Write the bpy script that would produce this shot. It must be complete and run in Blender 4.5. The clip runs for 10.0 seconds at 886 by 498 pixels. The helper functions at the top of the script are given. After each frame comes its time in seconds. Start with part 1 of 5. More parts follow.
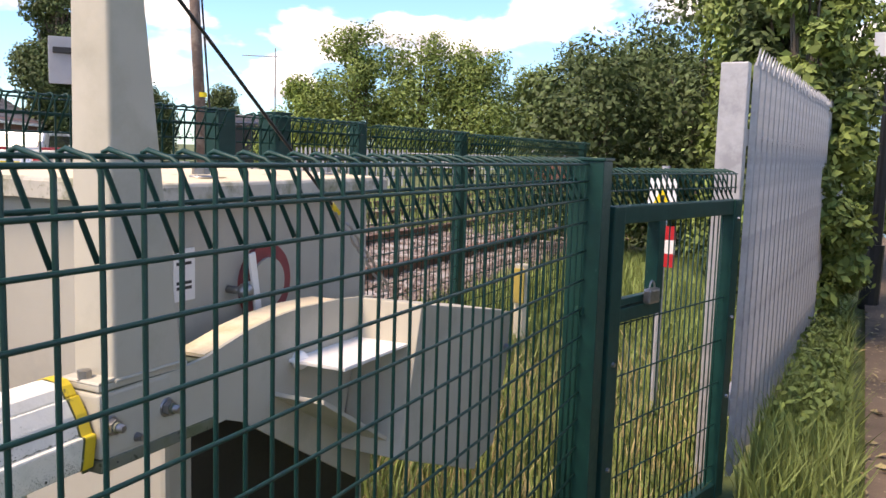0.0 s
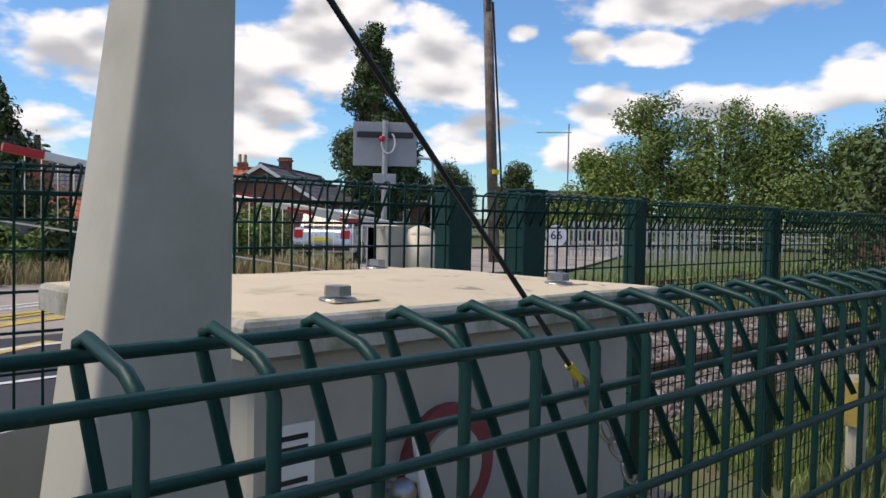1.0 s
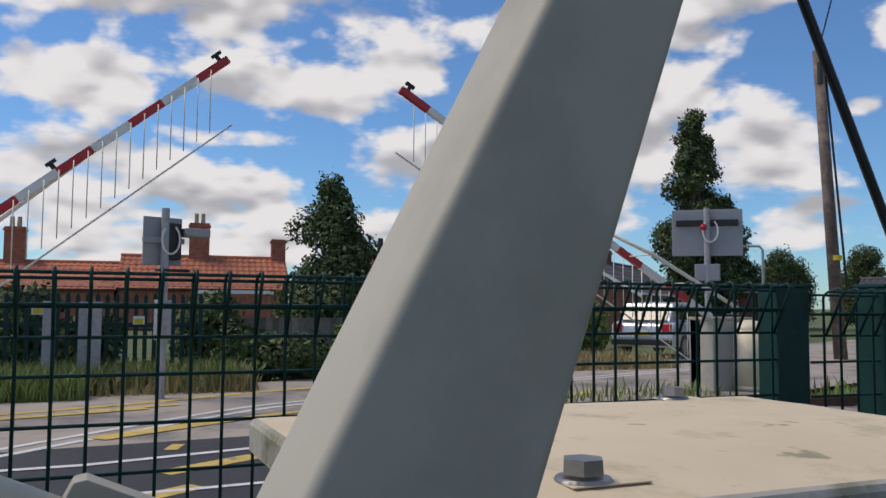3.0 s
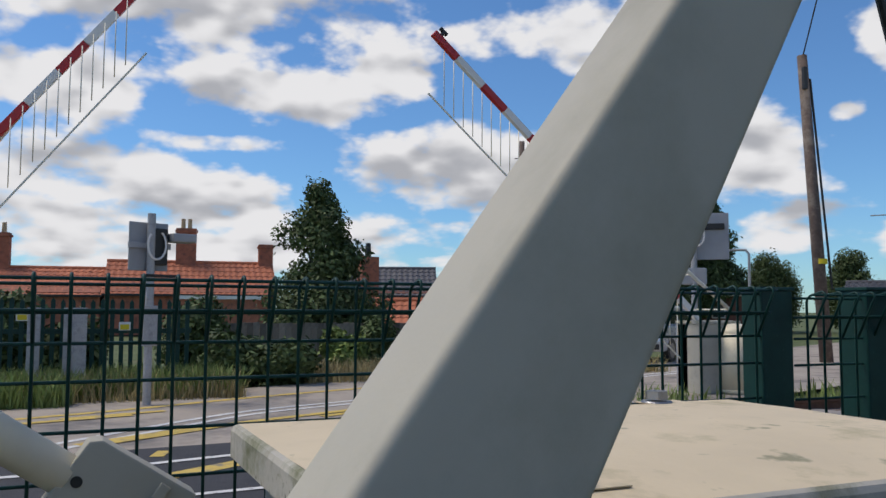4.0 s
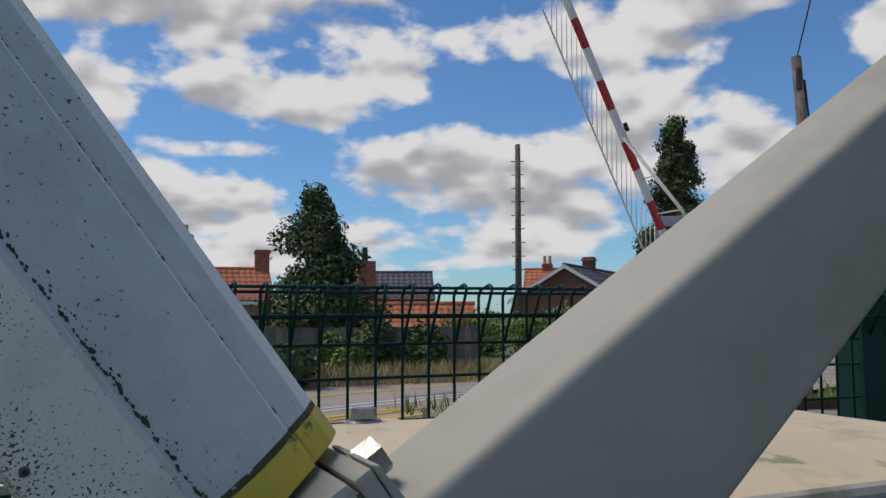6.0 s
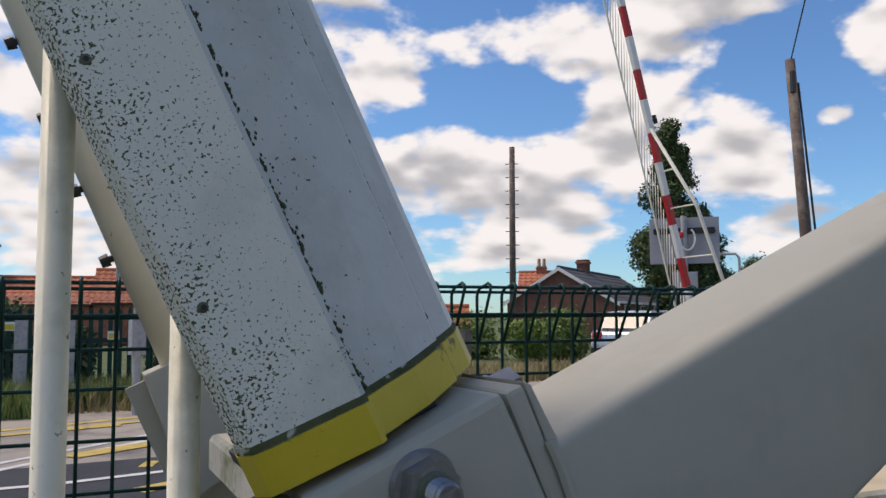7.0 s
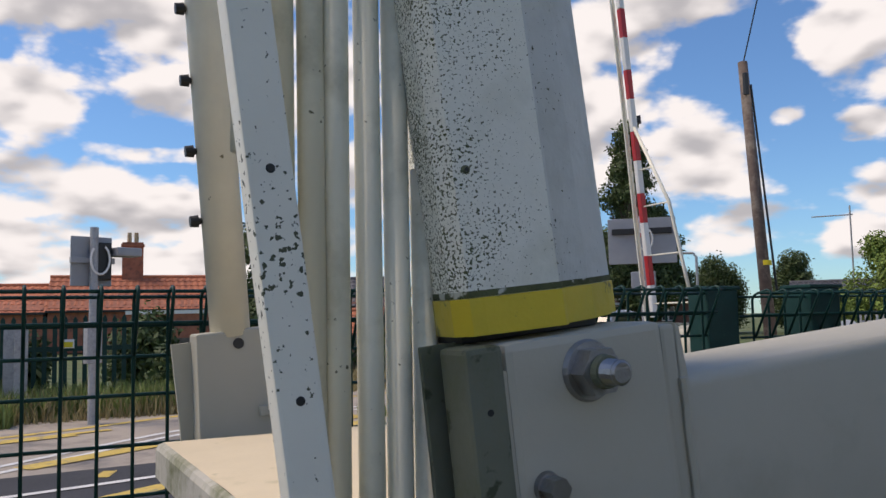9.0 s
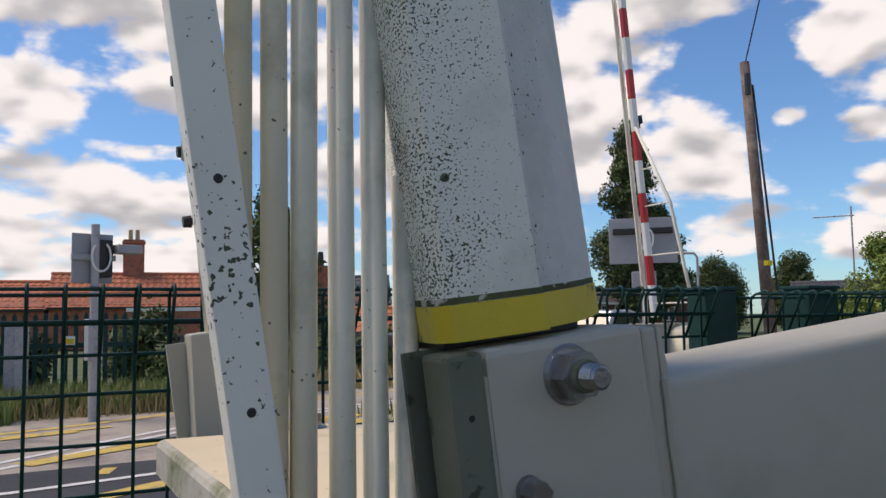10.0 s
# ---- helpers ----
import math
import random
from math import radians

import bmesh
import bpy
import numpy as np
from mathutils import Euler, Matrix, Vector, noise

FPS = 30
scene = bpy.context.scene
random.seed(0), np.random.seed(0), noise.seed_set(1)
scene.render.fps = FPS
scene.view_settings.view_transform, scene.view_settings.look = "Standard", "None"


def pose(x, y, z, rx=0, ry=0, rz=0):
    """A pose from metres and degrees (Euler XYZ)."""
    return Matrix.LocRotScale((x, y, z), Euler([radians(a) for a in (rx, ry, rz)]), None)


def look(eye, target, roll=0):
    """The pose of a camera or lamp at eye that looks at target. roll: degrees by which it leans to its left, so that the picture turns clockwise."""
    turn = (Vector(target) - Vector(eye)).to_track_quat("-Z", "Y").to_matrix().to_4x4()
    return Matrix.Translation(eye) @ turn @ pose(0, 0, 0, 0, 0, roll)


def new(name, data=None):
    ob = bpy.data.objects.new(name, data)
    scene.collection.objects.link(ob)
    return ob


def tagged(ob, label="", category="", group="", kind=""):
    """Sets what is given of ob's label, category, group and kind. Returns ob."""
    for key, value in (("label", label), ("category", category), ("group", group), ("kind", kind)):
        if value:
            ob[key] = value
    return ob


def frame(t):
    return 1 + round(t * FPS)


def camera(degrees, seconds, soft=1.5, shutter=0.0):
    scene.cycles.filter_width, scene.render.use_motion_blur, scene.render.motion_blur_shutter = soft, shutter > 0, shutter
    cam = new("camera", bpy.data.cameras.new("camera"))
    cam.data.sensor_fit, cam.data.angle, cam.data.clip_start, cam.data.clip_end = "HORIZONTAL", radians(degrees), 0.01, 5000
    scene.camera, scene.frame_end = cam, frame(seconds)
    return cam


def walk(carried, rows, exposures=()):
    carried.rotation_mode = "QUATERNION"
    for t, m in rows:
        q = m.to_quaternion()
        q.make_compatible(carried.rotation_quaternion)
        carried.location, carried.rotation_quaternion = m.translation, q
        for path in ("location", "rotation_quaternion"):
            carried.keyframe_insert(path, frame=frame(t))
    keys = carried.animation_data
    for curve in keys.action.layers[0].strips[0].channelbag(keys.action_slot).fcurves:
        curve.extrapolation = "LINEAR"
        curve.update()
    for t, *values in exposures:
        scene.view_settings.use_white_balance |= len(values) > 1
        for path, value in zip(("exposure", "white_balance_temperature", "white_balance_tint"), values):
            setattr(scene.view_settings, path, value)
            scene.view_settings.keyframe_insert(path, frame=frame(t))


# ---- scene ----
cam = camera(55.8, 10.0)
PATH = [
    (0, (0.592, -0.741, 1.317), (-0.256, 1.055, 1.086), 1.7),
    (0.2, (0.563, -0.587, 1.339), (-0.433, 1.135, 1.133), 2.0),
    (0.4, (0.516, -0.453, 1.331), (-0.593, 1.2, 1.145), 2.0),
    (0.6, (0.431, -0.317, 1.313), (-0.767, 1.276, 1.152), 1.4),
    (0.8, (0.327, -0.176, 1.337), (-0.981, 1.333, 1.224), 1.0),
    (0.9, (0.289, -0.12, 1.350), (-1.067, 1.346, 1.247), 1.1),
    (1, (0.256, -0.069, 1.355), (-1.164, 1.337, 1.281), 1.1),
    (1.1, (0.221, -0.02, 1.358), (-1.265, 1.318, 1.31), 1.2),
    (1.3, (0.147, 0.085, 1.37), (-1.464, 1.27, 1.374), 0.8),
    (1.5, (0.089, 0.152, 1.38), (-1.628, 1.176, 1.438), 1.0),
    (1.6, (0.07, 0.178, 1.387), (-1.686, 1.133, 1.454), 0.8),
    (2, (0.047, 0.193, 1.395), (-1.786, 0.986, 1.503), 0.5),
    (2.5, (0.021, 0.189, 1.39), (-1.821, 0.958, 1.521), 0.4),
    (4, (0.02, 0.198, 1.389), (-1.806, 1.001, 1.537), 0.2),
    (4.5, (0.023, 0.203, 1.39), (-1.805, 1.001, 1.536), -0.2),
    (5, (0.026, 0.204, 1.39), (-1.8, 1.006, 1.543), -0.2),
    (5.5, (0.026, 0.205, 1.39), (-1.798, 1.011, 1.545), -0.3),
    (7.2, (-0.029, 0.223, 1.382), (-1.843, 1.049, 1.547), -0.4),
    (7.5, (-0.012, 0.225, 1.381), (-1.823, 1.058, 1.547), -0.8),
    (8.2, (-0.025, 0.235, 1.379), (-1.823, 1.092, 1.556), -1.3),
    (8.5, (0.007, 0.234, 1.378), (-1.784, 1.107, 1.551), -1.4),
    (9, (-0.013, 0.235, 1.384), (-1.789, 1.14, 1.552), -1.2),
    (9.5, (-0.01, 0.233, 1.384), (-1.782, 1.145, 1.552), -1.2),
    (10, (-0.005, 0.233, 1.385), (-1.782, 1.136, 1.55), -0.9),
]
walk(cam, [(t, look(eye, target, roll)) for t, eye, target, roll in PATH],
     exposures=[(0.0, 1.62, 8500, 24), (0.5, 1.15, 8000, 20), (0.9, 0.82, 7500, 15), (1.3, 0.16, 7400, 15.5), (2.0, -0.07, 7350, 15.5), (2.5, 0.22, 7350, 15.5),
                (4.0, 0.32, 7120, 12.5), (4.5, 0.42, 7080, 12), (5.2, -0.10, 7030, 11.5), (5.7, -0.02, 7080, 12), (7.0, 0.50, 7600, 16.5), (10.0, 0.53, 7750, 17.5)])


# ---- world, sun, exposure ----
SUN_DIR = Vector((-0.30, -0.46, 0.85)).normalized()      # towards the sun, high behind thin cloud

# heaped clouds: bearing, height and half sizes in radians
CLOUDS = [(0.177, 0.353, 0.293, 0.057), (-0.029, 0.248, 0.081, 0.035), (0.195, 0.254, 0.11, 0.037), (0.353, 0.288, 0.058, 0.029), (0.003, 0.148, 0.114, 0.04), (-0.041, 0.097, 0.127, 0.036),
          (0.161, 0.126, 0.081, 0.036), (0.069, 0.069, 0.223, 0.024), (0.427, 0.156, 0.112, 0.05), (0.4, 0.085, 0.181, 0.037), (0.535, 0.107, 0.086, 0.05), (0.144, 0.192, 0.068, 0.012),
          (0.678, 0.327, 0.13, 0.051), (0.689, 0.245, 0.081, 0.044), (0.623, 0.197, 0.071, 0.032), (0.736, 0.174, 0.105, 0.051), (0.866, 0.216, 0.022, 0.012), (0.939, 0.191, 0.026, 0.015),
          (0.825, 0.095, 0.07, 0.03), (0.933, 0.08, 0.037, 0.027), (0.928, 0.299, 0.065, 0.034), (0.812, 0.348, 0.15, 0.023), (0.946, 0.201, 0.029, 0.015), (1.017, 0.199, 0.035, 0.016),
          (1.108, 0.244, 0.142, 0.024), (1.241, 0.162, 0.042, 0.035), (1.141, 0.128, 0.085, 0.026), (0.974, 0.127, 0.057, 0.027)]


def make_world():
    w = bpy.data.worlds.new("sky")
    scene.world = w
    w.use_nodes = True
    nt = w.node_tree
    nt.nodes.clear()
    N, L = nt.nodes.new, nt.links.new
    out, bg = N("ShaderNodeOutputWorld"), N("ShaderNodeBackground")
    sky = N("ShaderNodeTexSky")
    sky.sky_type, sky.sun_disc = "NISHITA", False
    sky.sun_elevation = math.asin(SUN_DIR.z)
    sky.sun_rotation = math.atan2(SUN_DIR.x, SUN_DIR.y)
    sky.air_density, sky.dust_density, sky.ozone_density = 1.0, 0.2, 4.0
    tc = N("ShaderNodeTexCoord")
    sep = N("ShaderNodeSeparateXYZ")
    L(tc.outputs["Generated"], sep.inputs[0])

    def m(op, a, b=None, c=None):
        n = N("ShaderNodeMath")
        n.operation = op
        for i, v in enumerate((a, b, c)):
            if v is None:
                continue
            if isinstance(v, (int, float)):
                n.inputs[i].default_value = v
            else:
                L(v, n.inputs[i])
        return n.outputs[0]

    up = m("MAXIMUM", sep.outputs[2], 0.0)
    # heaps flatten towards the horizon
    comb = N("ShaderNodeCombineXYZ")
    L(sep.outputs[0], comb.inputs[0]), L(sep.outputs[1], comb.inputs[1])
    L(m("MULTIPLY", m("POWER", up, 0.8), 1.75), comb.inputs[2])

    def noise_at(offset, scale, detail, rough, dist=0.0):
        mp = N("ShaderNodeMapping")
        mp.inputs["Location"].default_value = offset
        L(comb.outputs[0], mp.inputs["Vector"])
        n = N("ShaderNodeTexNoise")
        n.inputs["Scale"].default_value, n.inputs["Detail"].default_value = scale, detail
        n.inputs["Roughness"].default_value, n.inputs["Distortion"].default_value = rough, dist
        L(mp.outputs[0], n.inputs["Vector"])
        return n.outputs["Fac"]

    OFF = Vector((5.3, 2.4, 0.9))

    # how far each bearing lies from the nearest heap (1 at its edge)
    az = m("ARCTAN2", sep.outputs[1], m("MULTIPLY", sep.outputs[0], -1.0))
    el = m("ARCSINE", sep.outputs[2])
    polar = N("ShaderNodeCombineXYZ")
    L(az, polar.inputs[0]), L(el, polar.inputs[1])
    near = None
    for a, e, ra, re in CLOUDS:
        mp = N("ShaderNodeMapping")
        mp.inputs["Scale"].default_value = (1 / ra, 1 / re, 0)
        mp.inputs["Location"].default_value = (-a / ra, -e / re, 0)
        L(polar.outputs[0], mp.inputs["Vector"])
        ln = N("ShaderNodeVectorMath")
        ln.operation = "LENGTH"
        L(mp.outputs[0], ln.inputs[0])
        near = ln.outputs["Value"] if near is None else m("SMOOTH_MIN", near, ln.outputs["Value"], 0.35)
    bank = m("MINIMUM", m("MAXIMUM", m("MULTIPLY", m("SUBTRACT", 1.20, near), 0.30), -0.34), 0.19)
    away = N("ShaderNodeMapRange")
    away.interpolation_type = "SMOOTHSTEP"
    away.inputs["From Min"].default_value, away.inputs["From Max"].default_value = 0.55, 0.85
    L(m("MAXIMUM", m("ABSOLUTE", m("SUBTRACT", az, 0.55)), m("ADD", el, 0.28)), away.inputs["Value"])
    loose = m("MULTIPLY", m("SUBTRACT", 0.40, up), 0.20)
    bias = m("ADD", m("MULTIPLY", bank, m("SUBTRACT", 1.0, away.outputs[0])), m("MULTIPLY", loose, away.outputs[0]))

    def heaps(offset, fine=9.0):
        """Cloud density: banks with rounded heads on them."""
        v = N("ShaderNodeTexVoronoi")
        v.feature, v.inputs["Scale"].default_value = "SMOOTH_F1", 17.0
        v.inputs["Smoothness"].default_value = 0.45
        v.inputs["Detail"].default_value, v.inputs["Roughness"].default_value = 3.0 if fine > 5 else 1.0, 0.55
        mp = N("ShaderNodeMapping")
        mp.inputs["Location"].default_value = offset
        L(comb.outputs[0], mp.inputs["Vector"])
        L(mp.outputs[0], v.inputs["Vector"])
        n = m("ADD", noise_at(offset, 7.0, fine, 0.50, 0.1), m("MULTIPLY", m("SUBTRACT", 0.42, v.outputs["Distance"]), 0.17))
        return m("ADD", n, bias)

    dens = heaps(OFF)
    soft_here, soft_above = heaps(OFF, 2.5), heaps(OFF + Vector((0.0, 0.0, 0.045)), 2.5)
    ramp = N("ShaderNodeMapRange")
    ramp.interpolation_type = "SMOOTHSTEP"
    ramp.inputs["From Min"].default_value, ramp.inputs["From Max"].default_value = 0.385, 0.535
    L(dens, ramp.inputs["Value"])
    # more cloud overhead than here means a grey base; thin edges stay white
    shade = N("ShaderNodeMapRange")
    shade.interpolation_type = "SMOOTHSTEP"
    shade.inputs["From Min"].default_value, shade.inputs["From Max"].default_value = -0.07, 0.20
    L(m("ADD", m("MULTIPLY", m("SUBTRACT", soft_above, soft_here), 1.25), m("MULTIPLY", m("SUBTRACT", dens, 0.54), 0.42)), shade.inputs["Value"])
    cloud = N("ShaderNodeMix")
    cloud.data_type = "RGBA"
    cloud.inputs["A"].default_value = (0.60, 0.64, 0.70, 1)
    cloud.inputs["B"].default_value = (0.31, 0.34, 0.395, 1)
    L(shade.outputs[0], cloud.inputs["Factor"])
    tint = N("ShaderNodeVectorMath")
    tint.operation = "MULTIPLY"
    tint.inputs[1].default_value = (0.58, 0.92, 1.22)
    L(sky.outputs[0], tint.inputs[0])
    scaled = N("ShaderNodeVectorMath")
    scaled.operation = "SCALE"
    scaled.inputs["Scale"].default_value = 0.088
    L(tint.outputs[0], scaled.inputs[0])
    mix = N("ShaderNodeMix")
    mix.data_type = "RGBA"
    L(ramp.outputs[0], mix.inputs["Factor"])
    L(scaled.outputs[0], mix.inputs["A"])
    L(cloud.outputs["Result"], mix.inputs["B"])
    L(mix.outputs["Result"], bg.inputs["Color"])
    bg.inputs["Strength"].default_value = 1.0
    L(bg.outputs[0], out.inputs["Surface"])


make_world()
sun = new("sun", bpy.data.lights.new("sun", "SUN"))
sun.data.energy, sun.data.angle, sun.data.color = 1.9, radians(25), (1.0, 0.93, 0.82)
sun.matrix_world = look(tuple(SUN_DIR * 50), (0, 0, 0))


# ---- materials ----
def mat(name, base, rough=0.6, metal=0.0, var=0.15, vscale=6.0, bump=0.0, bscale=60.0, second=None, s_lo=0.5, s_hi=0.65,
        s_scale=3.0, fleck=None, f_lo=0.62, f_hi=0.68, f_scale=120.0, random_by="", spec=0.5, coat=0.0, patchy=0.0, low=False):
    """A surface with variation at two scales: base colour, broad blotches (second), fine flecks, relief."""
    mt = bpy.data.materials.new(name)
    mt.use_nodes = True
    nt = mt.node_tree
    N, L = nt.nodes.new, nt.links.new
    bsdf = nt.nodes["Principled BSDF"]
    bsdf.inputs["Roughness"].default_value, bsdf.inputs["Metallic"].default_value = rough, metal
    bsdf.inputs["Specular IOR Level"].default_value = spec
    bsdf.inputs["Coat Weight"].default_value = coat
    geo = N("ShaderNodeTexCoord")

    def nz(scale, detail=6.0, rgh=0.6):
        n = N("ShaderNodeTexNoise")
        n.inputs["Scale"].default_value, n.inputs["Detail"].default_value, n.inputs["Roughness"].default_value = scale, detail, rgh
        L(geo.outputs["Object"], n.inputs["Vector"])
        return n.outputs["Fac"]

    def ramp(sock, lo, hi):
        r = N("ShaderNodeMapRange")
        r.inputs["From Min"].default_value, r.inputs["From Max"].default_value = lo, hi
        L(sock, r.inputs["Value"])
        return r.outputs[0]

    def mixed(fac, a, b):
        x = N("ShaderNodeMix")
        x.data_type = "RGBA"
        L(fac, x.inputs["Factor"])
        for sock, v in ((x.inputs["A"], a), (x.inputs["B"], b)):
            if isinstance(v, tuple):
                sock.default_value = (*v[:3], 1)
            else:
                L(v, sock)
        return x.outputs["Result"]

    lo = tuple(c * (1 - var) for c in base)
    hi = tuple(min(1, c * (1 + var)) for c in base)
    col = mixed(ramp(nz(vscale), 0.3, 0.7), lo, hi)
    if second:
        col = mixed(ramp(nz(s_scale, 9, 0.65), s_lo, s_hi), col, second)
    if fleck:
        spots = nz(f_scale, 3, 0.5)
        if patchy:
            add = N("ShaderNodeMath")
            add.operation, add.inputs[1].default_value = "MULTIPLY_ADD", 0.42
            L(nz(patchy, 4, 0.6), add.inputs[0])
            sub = N("ShaderNodeMath")
            sub.operation, sub.inputs[1].default_value = "SUBTRACT", 0.21
            L(spots, sub.inputs[0]), L(sub.outputs[0], add.inputs[2])
            spots = add.outputs[0]
        if low:
            # algae gathers along the underside of the tube
            sp = N("ShaderNodeSeparateXYZ")
            L(geo.outputs["Object"], sp.inputs[0])
            r = N("ShaderNodeMapRange")
            r.inputs["From Min"].default_value, r.inputs["From Max"].default_value = -0.052, -0.098
            r.inputs["To Min"].default_value, r.inputs["To Max"].default_value = 0.0, 0.145
            L(sp.outputs[2], r.inputs["Value"])
            plus = N("ShaderNodeMath")
            plus.operation = "ADD"
            L(spots, plus.inputs[0]), L(r.outputs[0], plus.inputs[1])
            spots = plus.outputs[0]
        col = mixed(ramp(spots, f_lo, f_hi), col, fleck)
    if random_by:
        if random_by == "object":
            r = N("ShaderNodeObjectInfo").outputs["Random"]
        else:
            r = N("ShaderNodeNewGeometry").outputs["Random Per Island"]
        h = N("ShaderNodeHueSaturation")
        v = N("ShaderNodeMapRange")
        v.inputs["To Min"].default_value, v.inputs["To Max"].default_value = 0.65, 1.35
        L(r, v.inputs["Value"]), L(v.outputs[0], h.inputs["Value"]), L(col, h.inputs["Color"])
        col = h.outputs["Color"]
    L(col, bsdf.inputs["Base Color"])
    if bump:
        b = N("ShaderNodeBump")
        b.inputs["Strength"].default_value, b.inputs["Distance"].default_value = bump, 0.004
        L(nz(bscale, 5), b.inputs["Height"])
        L(b.outputs[0], bsdf.inputs["Normal"])
    rr = N("ShaderNodeMapRange")
    rr.inputs["To Min"].default_value, rr.inputs["To Max"].default_value = max(0, rough - 0.1), min(1, rough + 0.12)
    L(nz(vscale * 3), rr.inputs["Value"]), L(rr.outputs[0], bsdf.inputs["Roughness"])
    return mt


